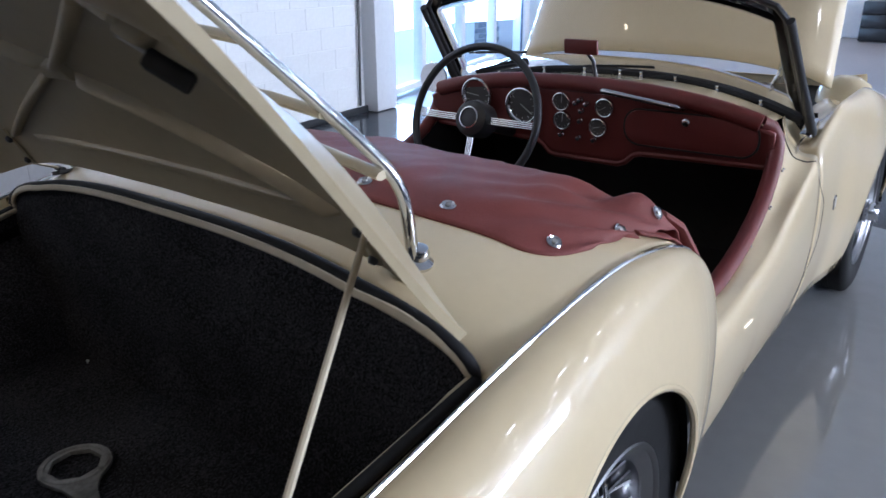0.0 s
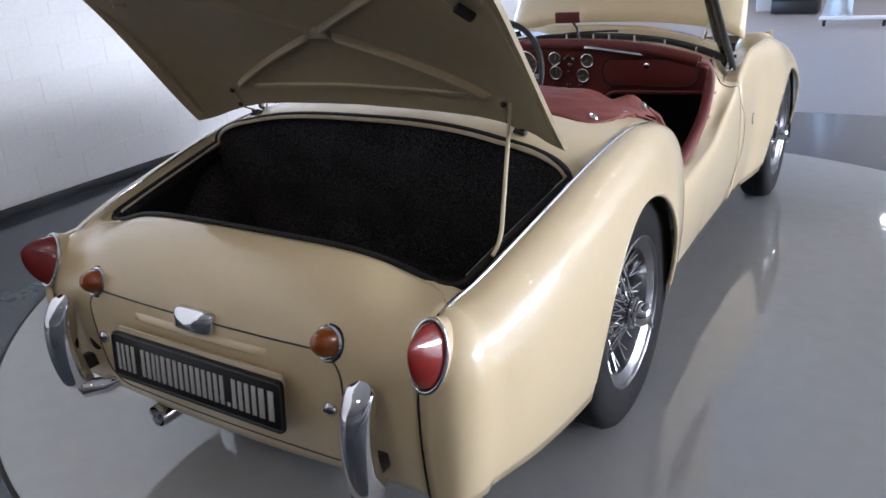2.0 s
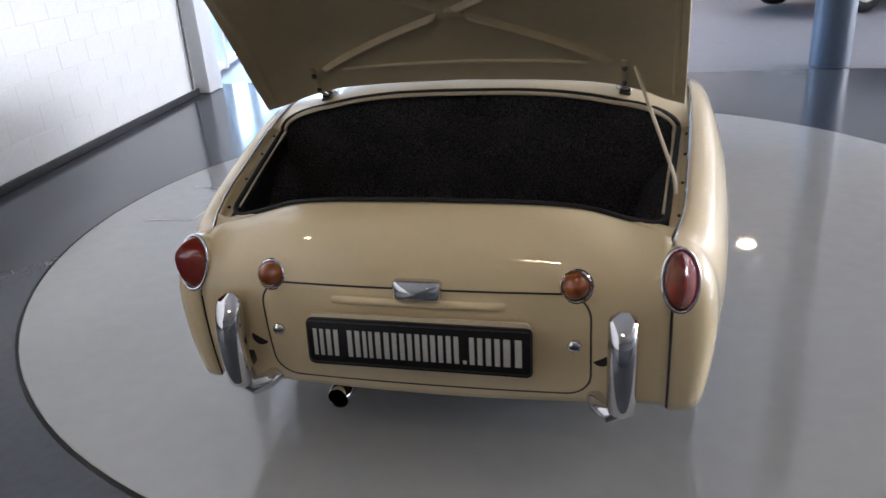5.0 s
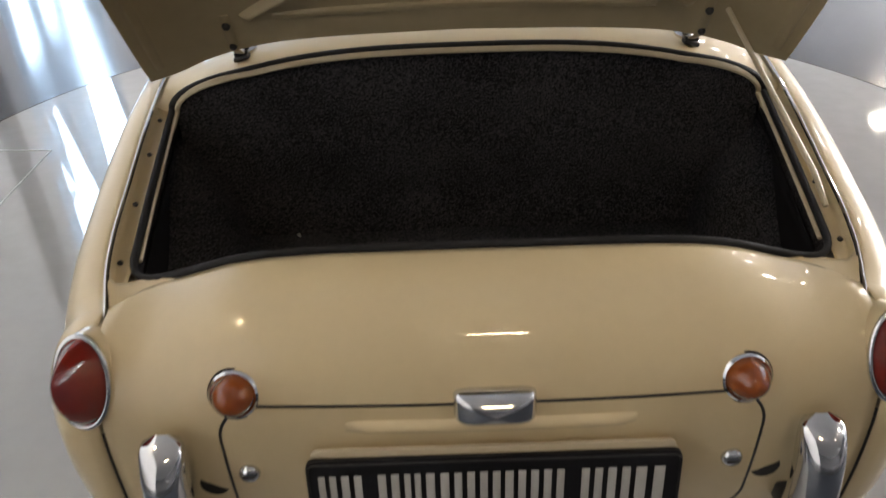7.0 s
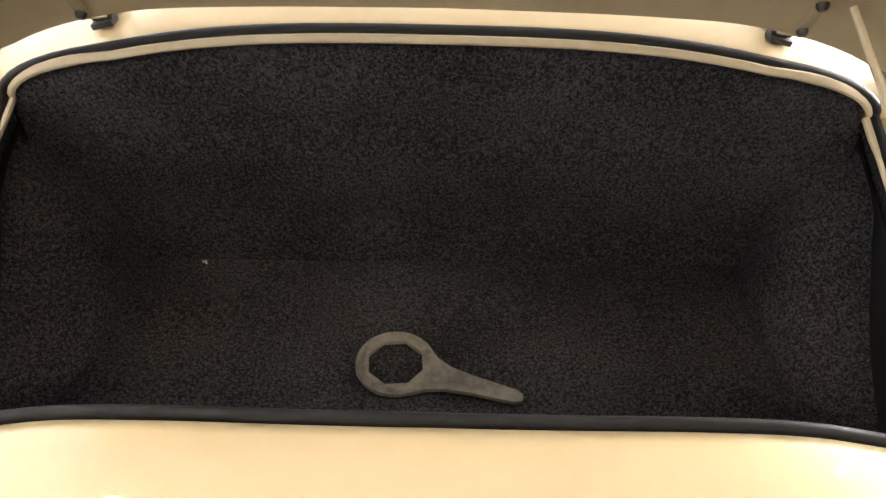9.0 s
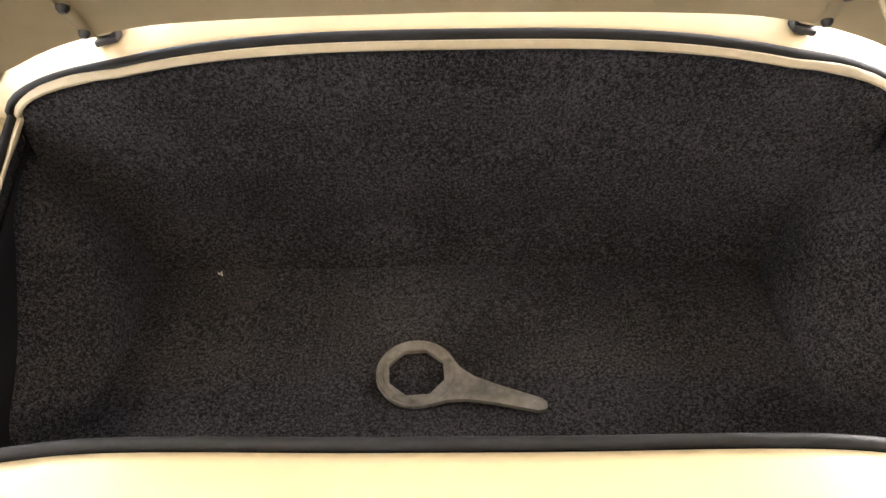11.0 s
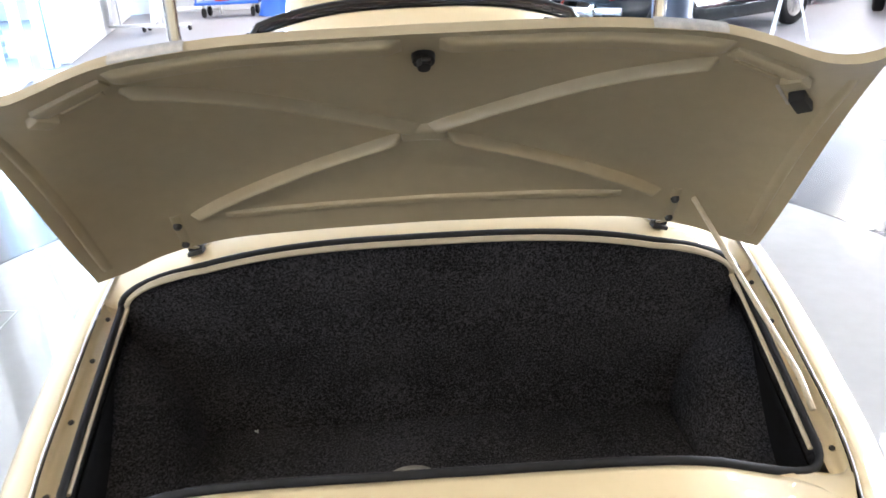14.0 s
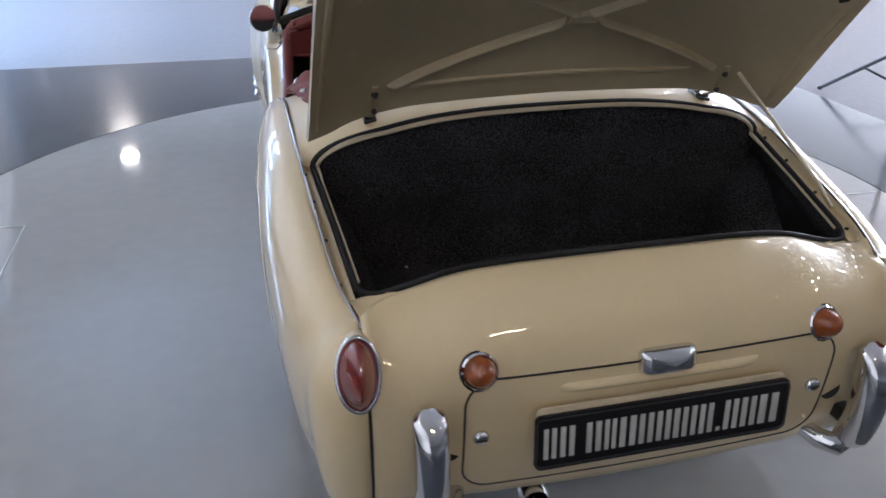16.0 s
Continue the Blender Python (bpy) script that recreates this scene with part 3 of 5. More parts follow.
# boot lining
FZ = 0.458
lining = bmesh.new()
grid(lambda u, v: (mix(-0.582, 0.582, u), mix(0.13, 0.615, v), FZ + 0.004 * math.sin(9 * u) * math.sin(5 * v)), 16, 8, lining)
grid(lambda u, v: (lambda x: (x, mix(0.606, deck_front(x) - 0.005, v**2), mix(FZ, deck_z(x, 0.62) - along(abs(x), (0, 0.42, 0.50, 0.56), (0.026, 0.028, 0.036, 0.052)), v)))(mix(-0.560, 0.560, u)), 40, 10, lining)
grid(lambda u, v: (mix(-0.525, 0.525, u), mix(0.175, 0.165, v), mix(FZ, 0.655 - 0.035 * abs(2 * u - 1) ** 4, v)), 12, 3, lining)


def arch_top(y):
    return along(y, (0.28, 0.30, 0.35, 0.40, 0.48, 0.55, 0.62), (0.470, 0.495, 0.518, 0.548, 0.618, 0.680, 0.692))


def lining_side(u, v, s):
    """The carpet over the wheel arch, leaning against the side of the boot."""
    y = mix(0.285, 0.615, u)
    x = side_edge((y - 0.16) / 0.44)[0]
    base = along(y, (0.285, 0.31, 0.35, 0.405, 0.515, 0.62), (0.004, 0.032, 0.068, 0.088, 0.106, 0.110))
    return s * (x + 0.006 - (base + 0.006) * (1 - v ** 2.2)), y, mix(FZ - 0.003, arch_top(y), v)


def boot_side(u, v, s):
    x, y, z = side_edge(mix(-0.04, 1.05, u))
    return s * (x - along(v, (0, 0.8, 1), (-0.007, -0.007, 0.012))), y, mix(FZ - 0.003, z - 0.03, v)


for s in (1, -1):
    grid(lambda u, v: lining_side(u, v, s), 40, 24, lining)
    # plain black sheet behind the wheel arch carpet
    part("boot_side", grid(lambda u, v: boot_side(u, v, s), 24, 10), BLACK_SIDE, car, "smooth black side of the boot")
part("boot_carpet", lining, CARPET, car, "charcoal speckled carpet lining the boot")

# ---- boot lid, swung up about its front edge ----
def lid_at(x, p, off=0.0):
    """The raised lid: p runs from its hinge edge (0) to its rear edge (1), off stands out on its upper side."""
    a = abs(x)
    yf = along(a, (0, 0.25, 0.40, 0.48, 0.53, 0.58), (0.592, 0.600, 0.606, 0.600, 0.583, 0.563))
    zf = along(a, (0, 0.2, 0.33, 0.42, 0.48, 0.53, 0.58), (0.894, 0.888, 0.880, 0.866, 0.851, 0.834, 0.824))
    yr = along(a, (0, 0.36, 0.56), (0.238, 0.236, 0.234))
    zr = along(a, (0, 0.15, 0.22, 0.30, 0.36, 0.41, 0.445, 0.48, 0.51, 0.535, 0.56), (1.256, 1.255, 1.253, 1.246, 1.238, 1.224, 1.211, 1.200, 1.197, 1.200, 1.210))
    dy, dz = yr - yf, zr - zf
    q = math.hypot(dy, dz)
    ny, nz = dz / q, -dy / q
    crown = (0.047 * (1 - min(1, a / 0.585) ** 13) - 0.016 * min(1, a / 0.575) ** 8) * 4 * p * (1 - p) + off
    return Vector((x, yf + dy * p + ny * crown, zf + dz * p + nz * crown))


def lid_half(p):
    return mix(0.580, 0.560, p)


lid_bm = bmesh.new()
grid(lambda u, v: lid_at(mix(-1, 1, u) * lid_half(v), v, 0.0), 56, 20, lid_bm)
grid(lambda u, v: lid_at(mix(-1, 1, u) * (lid_half(v) - 0.003), mix(0.006, 0.994, v), -0.013), 56, 20, lid_bm)
edge = [(-1, v) for v in np.linspace(0, 1, 21)] + [(u, 1) for u in np.linspace(-1, 1, 57)[1:]] + [(1, v) for v in np.linspace(1, 0, 21)[1:]] + [(u, 0) for u in np.linspace(1, -1, 57)[1:-1]]
grid(lambda i, j: (lambda e: lid_at(e[0] * (lid_half(e[1]) - 0.003 * j), mix(0.5, e[1], 1 - 0.012 * j), -0.013 * j))(edge[round(i * len(edge)) % len(edge)]), len(edge), 1, lid_bm, wrap=True)
bmesh.ops.remove_doubles(lid_bm, verts=lid_bm.verts, dist=0.0004)
# underside in the darkened cream, shade included in the colour
lid = part("boot_lid", lid_bm, CREAM_MATT_SHADED, car, "raised boot lid, its braced cream underside showing", 50)
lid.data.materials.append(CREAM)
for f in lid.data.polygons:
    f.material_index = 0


def rib(name, ends, w=0.024, h=0.012, n=24, label="", crisp=8):
    """A pressed rib on the underside, between (x, p) ends."""
    (x0, p0), (x1, p1) = ends
    d = Vector((x1 - x0, (p1 - p0) * 0.506, 0)).normalized()

    def f(u, v):
        t = 2 * v - 1
        hh = h * max(0, 1 - abs(t) ** crisp) * min(1, 20 * u, 20 * (1 - u)) ** 0.5
        return lid_at(mix(x0, x1, u) - d.y * t * w, mix(p0, p1, u) + d.x * t * w / 0.506, -0.0128 - hh)
    return part(name, grid(f, n, 14), CREAM_MATT_SHADED, lid, label, 50)


def lid_frame(x, p, off):
    """Axes on the lid's underside: x across, y towards the rear edge, z out of the underside."""
    q = lid_at(x, p, off)
    ax = (lid_at(x + 0.01, p, off) - lid_at(x - 0.01, p, off)).normalized()
    ay = (lid_at(x, p + 0.02, off) - q).normalized()
    ay = (ay - ax * ax.dot(ay)).normalized()
    m = Matrix((-ax, ay, (-ax).cross(ay))).transposed().to_4x4()
    m.translation = q
    return m


for s in (1, -1):
    rib("diagonal_brace", ((s * 0.398, 0.14), (s * 0.030, 0.435)), 0.0085, 0.018, crisp=2.6)
    rib("diagonal_brace", ((s * 0.004, 0.462), (s * 0.376, 0.850)), 0.0095, 0.018, crisp=2.6)
    rib("side_fold", ((s * 0.553, 0.05), (s * 0.536, 0.90)), 0.0075, 0.006, crisp=2.5)
    rib("edge_brace", ((s * 0.022, 0.928), (s * 0.375, 0.925)), 0.021, 0.010, crisp=4)
    # slotted catch plate by the rear corner, with the block that ends it
    cm = lid_frame(s * 0.425, 0.905, -0.016)
    clip = part("lid_clip", box(0.100, 0.026, 0.012, cm @ pose(0, 0, 0.002, 0, 0, s * 4), 0.003), CREAM_MATT_SHADED, lid, "slotted cream catch plate")
    part("clip_ledge", box(0.060, 0.010, 0.020, cm @ pose(s * 0.006, -0.016, 0.004, 0, 0, s * 4), 0.002), CREAM_MATT_SHADED, clip)
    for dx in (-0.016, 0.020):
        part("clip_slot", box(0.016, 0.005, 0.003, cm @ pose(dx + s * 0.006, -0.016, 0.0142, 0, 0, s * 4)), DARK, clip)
    part("clip_block", box(0.024, 0.032, 0.022, lid_frame(s * 0.470, 0.868, -0.018) @ pose(0, 0, 0.004, 0, 0, s * 28), 0.004), CREAM_MATT_SHADED, clip)
    if s > 0:
        cb = lid_frame(0.487, 0.815, -0.030)
        part("loose_connector", box(0.021, 0.040, 0.016, cb @ pose(0, 0, 0, 0, 8, -42), 0.003), DARK, lid, "black wiring connector hanging loose")
        part("contact_strip", box(0.004, 0.056, 0.003, cb @ pose(0.026, 0.004, 0.002, 0, 0, -40), 0.001), STEEL, lid)
    # hinge leaf, its two bolts and the pivot on the deck
    for p, r in ((0.128, 0.0078), (0.035, 0.0072)):
        b0, b1 = lid_at(s * 0.426, p, -0.012), lid_at(s * 0.426, p, -0.024)
        part("hinge_bolt", tube([b0, b0.lerp(b1, 0.65), b1], [r, r, r * 0.6], 8), BLACK, lid)
    low = Vector((s * 0.428, 0.640, deck_z(0.428, 0.640)))
    part("hinge_leaf", tube([lid_at(s * 0.426, 0.17, -0.0135), lid_at(s * 0.426, 0.015, -0.0145), low + Vector((0, -0.006, 0.014))], 0.009, 8, flat=0.35), CREAM_MATT_SHADED, lid)
    part("hinge_pivot", tube([low + Vector((-0.013, 0, 0.010)), low + Vector((0.013, 0, 0.010))], 0.0055, 10), BLACK, lid, "dark hinge pivot")
    part("hinge_foot", box(0.030, 0.022, 0.008, Matrix.Translation(low) @ pose(0, 0, 0.003, 0, s * 14, 0), 0.002), DRUM, lid)
rib("centre_boss", ((-0.036, 0.452), (0.036, 0.452)), 0.016, 0.012)
rib("hinge_brace", ((-0.345, 0.118), (0.335, 0.118)), 0.0065, 0.006)
lk0, lk1 = lid_at(0.003, 0.868, -0.014), lid_at(0.003, 0.868, -0.034)
lock = part("lid_lock", tube([lk0, lk0.lerp(lk1, 0.5), lk0.lerp(lk1, 0.55), lk1], [0.015, 0.014, 0.010, 0.008], 12), BLACK, lid, "black lock spindle")
part("lock_tongue", box(0.012, 0.018, 0.006, lid_frame(0.006, 0.885, -0.028), 0.002), BLACK, lock)
# bright clamps of the rack over the rear edge
for x0, x1 in ((-0.356, -0.268), (0.268, 0.356)):
    part("rack_clamp", grid(lambda u, v: lid_at(mix(x0, x1, u), 1.0 + 0.004 * math.sin(math.pi * v), mix(0.003, -0.013, v)), 8, 6), STEEL, lid, "bright clamp over the lid edge")

# luggage rack behind the raised lid
rack = part("luggage_rack", bmesh.new(), CHROME, car, "chrome luggage rack on the boot lid")


def rack_at(x, p, off):
    return lid_at(x, p, off)


def bend(pts, n=6):
    """Rounds the corners of a path."""
    pts = [Vector(p) for p in pts]
    out = [pts[0]]
    for a, b, c in zip(pts, pts[1:], pts[2:]):
        r = min(0.045, (b - a).length * 0.45, (c - b).length * 0.45)
        p, q = b + (a - b).normalized() * r, b + (c - b).normalized() * r
        out += [p.lerp(b, t).lerp(b.lerp(q, t), t) for t in np.linspace(0, 1, n)]
    return out + [pts[-1]]


for s in (1, -1):
    foot = Vector((s * 0.424, 0.672, deck_z(0.424, 0.672)))
    rail = bend([foot + Vector((0, -0.010, 0.014)), rack_at(s * 0.440, 0.10, 0.070), rack_at(s * 0.385, 0.30, 0.056), rack_at(s * 0.345, 0.52, 0.050), rack_at(s * 0.320, 0.80, 0.062), rack_at(s * 0.290, 1.02, 0.075), rack_at(s * 0.265, 1.18, 0.078), rack_at(0, 1.20, 0.078)])
    part("rack_rail", tube(rail, 0.0085, 10), CHROME, rack)
    part("rack_foot", lathe([(0.020, -0.004), (0.021, 0.004), (0.013, 0.010), (0.014, 0.018), (0.011, 0.026), (0, 0.029)], Matrix.Translation(foot) @ pose(0, 0, 0, 6, s * 14, 0), 16), CHROME, rack)
for p, half in ((0.15, 0.43), (0.30, 0.385), (0.50, 0.34), (0.76, 0.315)):
    part("rack_slat", tube([rack_at(x, p, 0.052) for x in np.linspace(-half, half, 9)], 0.011, 8, flat=0.6), BEIGE, rack, "pale painted rack slat")

# stay that props the lid
part("lid_stay", tube(bend([lid_at(0.452, 0.165, -0.022), (0.546, 0.305, 0.712), (0.550, 0.280, 0.690), (0.550, 0.258, 0.678)]), 0.0046, 8), BEIGE, car, "cream rod that props the lid")

# ---- doors, scuttle and front wings ----


def side_top(y):
    return along(y, (1.24, 1.5, 1.6, 1.7, 1.8, 1.92, 2.0, 2.05, 2.14), (0.540, 0.546, 0.560, 0.584, 0.612, 0.662, 0.722, 0.775, 0.806))


def crest(y):
    """Height and reach of the side's crest: the swage on the door that grows into the front wing."""
    z = along(y, (1.26, 1.45, 1.7, 1.9, 2.05, 2.2, 2.45, 2.75, 3.05, 3.35, 3.6, 3.78), (0.530, 0.540, 0.568, 0.628, 0.684, 0.744, 0.812, 0.812, 0.770, 0.690, 0.58, 0.45))
    x = along(y, (1.26, 1.7, 2.05, 2.3, 3.2, 3.6, 3.78), (0.626, 0.626, 0.622, 0.610, 0.610, 0.585, 0.54))
    return x, z


def side_out(y):
    return along(y, (1.26, 1.7, 2.1, 2.35, 2.55, 2.9, 3.3, 3.6, 3.78), (0.657, 0.652, 0.650, 0.655, 0.678, 0.706, 0.700, 0.66, 0.60))


def side_x(y, z):
    """Reach of the side below its crest."""
    xc, zc = crest(y)
    zo = min(0.50, zc - 0.06)
    return xc + (side_out(y) - xc) * shoulder(min(z, zc), zc, zo, 2.1) - 0.030 * max(0, (zo - z) / 0.25) ** 2


def side_col(y, s, arch=None, n=26, inner=True):
    xc, zc = crest(y)
    xo, zo = side_out(y), min(0.50, zc - 0.06)
    low = along(y, (1.26, 2.1, 2.55, 3.78), (0.262, 0.245, 0.240, 0.30))
    zb = arch_z(y, arch, low) if arch else low
    col = []
    if inner:
        xi = along(y, (1.26, 1.6, 1.8, 1.92, 2.0, 2.06, 2.14, 2.4, 3.4, 3.78), (0.590, 0.588, 0.582, 0.573, 0.564, 0.550, 0.524, 0.505, 0.495, 0.45))
        zi = side_top(y) if y < 2.14 else zc + along(y, (2.14, 2.2, 2.3, 2.5, 3.78), (0.088, 0.060, 0.012, -0.045, -0.05))
        dip = along(y, (1.26, 1.7, 2.0, 2.3, 3.0), (-0.006, 0.0, 0.018, 0.050, 0.052))
        for k in range(8):
            t = k / 8
            col.append((s * mix(xi, xc, t), y, mix(zi, zc, t) - dip * math.sin(math.pi * t**0.8)))
    for j in range(n + 1):
        z = zb + (zc - zb) * math.cos(math.pi / 2 * j / n)
        f = shoulder(z, zc, zo, 2.1)
        tuck = 0.030 * max(0, (zo - z) / 0.25) ** 2
        col.append((s * (xc + (xo - xc) * f - tuck), y, z))
    return col


def side_panel(name, s, ys, arch, label):
    bm = bmesh.new()
    vs = [[bm.verts.new(c) for c in side_col(y, s, arch)] for y in ys]
    for a, b in zip(vs, vs[1:]):
        for j in range(len(a) - 1):
            bm.faces.new((a[j], b[j], b[j + 1], a[j + 1]))
    return part(name, bm, CREAM, car, label, 60, 0.003)


for s in (1, -1):
    door = side_panel("door", s, np.linspace(1.268, 2.131, 40), None, "cream cutaway door with a red padded top")
    wing = side_panel("front_wing", s, stations(2.131, 3.78, 46, ARCH_F), ARCH_F, "cream front wing")
    yc, zc, ry, rz = ARCH_F
    lipf = []
    for k in range(33):
        a = math.pi * k / 32
        y, z = yc - ry * math.cos(a), zc + rz * math.sin(a)
        xc, zcr = crest(y)
        lipf.append((s * (xc + (side_out(y) - xc) * shoulder(z, zcr, min(0.5, zcr - 0.06), 2.1) - 0.03 * max(0, (0.5 - z) / 0.25) ** 2 - 0.004), y, z))
    part("arch_lip", tube(lipf, 0.006, 8), CREAM, wing)
    part("wheel_well", grid(lambda u, v: (s * mix(0.33, 0.665, v), yc - (ry + 0.03) * math.cos(math.pi * (u * 1.12 - 0.06)), zc - 0.02 + (rz + 0.05) * math.sin(math.pi * (u * 1.12 - 0.06))), 24, 3), DARK, wing)
    # seams: the rear one upright, the front one bowed forward and running back to the cockpit corner
    part("door_gap", tube([Vector(c) + Vector((-s * 0.001, 0, -0.001)) for c in side_col(1.264, s)], 0.0035, 6), DARK, door)
    gap = []
    for z in np.linspace(0.262, 0.655, 34):
        y = along(z, (0.26, 0.37, 0.48, 0.57, 0.62, 0.66), (2.00, 2.13, 2.205, 2.20, 2.15, 2.115))
        gap.append((s * (side_x(y, z) + 0.0002), y, z))
    for t in np.linspace(0.05, 1, 8):
        y = mix(2.115, 2.045, t)
        c = side_col(y, s)
        k = round(mix(10, 0, t))
        gap.append(Vector(c[k]) + Vector((s * 0.0005, 0, 0.0005)))
    part("door_gap", tube(gap, 0.0026, 6), DARK, door)
    part("wing_bead", tube([Vector(side_col(y, s, None, 4)[4]) + Vector((0, 0, 0.003)) for y in np.linspace(2.10, 3.0, 24)], 0.004, 6), CHROME, wing, "bright bead along the wing joint")
    # padded roll along the door top, and the trim below it
    knots = [(1.28, 0.580, 0.548), (1.50, 0.580, 0.551), (1.60, 0.578, 0.566), (1.70, 0.575, 0.588), (1.80, 0.569, 0.616), (1.88, 0.564, 0.648), (1.94, 0.558, 0.682), (1.98, 0.554, 0.716), (2.000, 0.550, 0.750), (2.005, 0.544, 0.780), (2.000, 0.530, 0.803), (1.980, 0.508, 0.817)]
    part("door_top_roll", tube([(s * x, y, z) for y, x, z in knots], 0.0205, 14, flat=0.95), VINYL, door, "oxblood padded door top")
    part("door_trim", grid(lambda u, v: (s * (along(mix(1.25, 2.1, u), (1.26, 1.6, 1.9, 2.1), (0.575, 0.570, 0.552, 0.525)) - 0.012 * v), mix(1.25, 2.1, u), mix(side_top(mix(1.25, 2.1, u)) - 0.012, 0.30, v)), 16, 6), BLACK, door, "black inner door trim")
    for y in (1.33, 1.515, 1.69, 1.865, 1.99):
        c = Vector(side_col(y, s)[1])
        part("hood_stud", lathe([(0.0045, -0.002), (0.0045, 0.002), (0.0022, 0.005), (0.0035, 0.009), (0, 0.010)], Matrix.Translation(c) @ pose(0, 0, 0, 0, s * 35, 0), 10), CHROME, door)
    bz = 0.538
    bm_ = Matrix.Translation((s * (side_x(2.347, bz) - 0.002), 2.347, bz)) @ pose(0, 0, 0, 90, 0, s * 90)
    badge = part("wing_emblem", prism(rounded(0.030, 0.045, 0.010), 0.006, bm_ @ pose(0, 0, -0.001), bevel=0.002), CHROME, wing, "small chrome emblem")
    part("emblem_field", prism(rounded(0.018, 0.030, 0.006), 0.003, bm_ @ pose(0, 0, 0.004)), STEEL, badge)

# scuttle in front of the cockpit
def scuttle(u, v):
    x, y = mix(-0.518, 0.518, u), mix(1.985, 2.45, v)
    edge = 0.812 - 0.025 * v
    return x, y - 0.02 * (1 - v), edge + (0.078 - 0.015 * v) * (1 - (abs(x) / 0.52) ** 2.6)


part("scuttle", grid(scuttle, 40, 12), CREAM, car, "cream scuttle below the windscreen", 60, 0.003)
# dashboard, its padded top roll and lower edge
def dash_z(x):
    return 0.865 - 0.075 * (abs(x) / 0.56) ** 2.6


def dash(u, v):
    x = mix(-0.548, 0.548, u)
    top, low = dash_z(x), along(x, (-0.56, -0.14, -0.09, 0.13, 0.18, 0.56), (0.70, 0.69, 0.652, 0.652, 0.690, 0.700))
    return x, 1.955 + 0.03 * v + 0.02 * (abs(x) / 0.56) ** 2, mix(top, low, v)


dashboard = part("dashboard", grid(dash, 60, 10), VINYL, car, "oxblood vinyl dashboard with round gauges", 60, 0.012)
part("dash_top_roll", tube([(x, 1.955 + 0.02 * (abs(x) / 0.56) ** 2, dash_z(x) + 0.010) for x in np.linspace(-0.512, 0.512, 40)], 0.024, 12), VINYL, dashboard)
part("dash_lower_edge", tube([dash(u, 1) for u in np.linspace(0, 1, 50)], 0.010, 8), VINYL, dashboard)
part("glovebox_lid", prism([(x, z) for x, z in rounded(0.36, 0.098, 0.042, 6)], 0.006, pose(0.33, 1.967, 0.772, 97, 0, 2) @ pose(0, 0, 0), bevel=0.002), VINYL, dashboard, "glovebox lid")
part("glovebox_seam", tube([pose(0.33, 1.967, 0.772, 97, 0, 2) @ Vector((x, z, 0.0045)) for x, z in rounded(0.366, 0.104, 0.045, 6)], 0.0028, 6, True), DARK, dashboard)
part("glovebox_lock", lathe([(0.011, 0), (0.0115, 0.004), (0.008, 0.007), (0, 0.0075)], pose(0.322, 1.956, 0.800, 97, 0, 0), 16), CHROME, dashboard)
part("grab_handle", tube(bend([(0.075, 1.955, 0.862), (0.085, 1.925, 0.868), (0.30, 1.93, 0.842), (0.31, 1.96, 0.836)]), 0.0085, 10), CHROME, dashboard, "chrome grab handle")
for gx, gz, gr in ((-0.352, 0.812, 0.052), (-0.185, 0.795, 0.054), (-0.050, 0.822, 0.0255), (0.088, 0.817, 0.0255), (-0.048, 0.765, 0.0255), (0.068, 0.757, 0.0255)):
    gm = pose(gx, 1.946 + 0.025 * (0.865 - gz) / 0.2, gz, 96, 0, 0)
    gauge = part("gauge", lathe([(gr * 1.04, -0.004), (gr * 1.06, 0.005), (gr * 1.0, 0.0095), (gr * 0.92, 0.0095), (gr * 0.86, 0.005)], gm, 28), CHROME, dashboard, "round gauge with a chrome rim")
    part("gauge_rim", tube([gm @ Vector((gr * math.cos(a), gr * math.sin(a), 0.009)) for a in np.linspace(0, 2 * math.pi, 33)[:-1]], max(0.0032, gr * 0.085), 8, True), CHROME_LIT, gauge)
    part("dial", lathe([(gr * 0.9, 0.0045), (0, 0.0045)], gm, 24), DIAL, gauge)
    part("needle", box(gr * 0.06, gr * 0.9, 0.001, gm @ pose(0, 0, 0.0062, 0, 0, 40 + 900 * gx) @ pose(0, gr * 0.3, 0)), PLATE_MARK, gauge)
    for k in range(9):
        a = radians(-220 + k * 32)
        part("dial_mark", box(gr * 0.04, gr * 0.12, 0.0008, gm @ pose(gr * 0.72 * math.cos(a), gr * 0.72 * math.sin(a), 0.0056, 0, 0, math.degrees(a) - 90)), PLATE_MARK, gauge)
for gx, gz in ((0.010, 0.832), (0.030, 0.822), (-0.004, 0.822), (0.014, 0.800), (0.010, 0.770), (-0.052, 0.722), (0.005, 0.718), (0.055, 0.718)):
    part("switch_knob", lathe([(0.009, 0), (0.009, 0.006), (0.006, 0.010), (0.007, 0.018), (0, 0.020)], pose(gx, 1.950 + 0.025 * (0.865 - gz) / 0.2, gz, 96, 0, 0), 12), CHROME, dashboard)

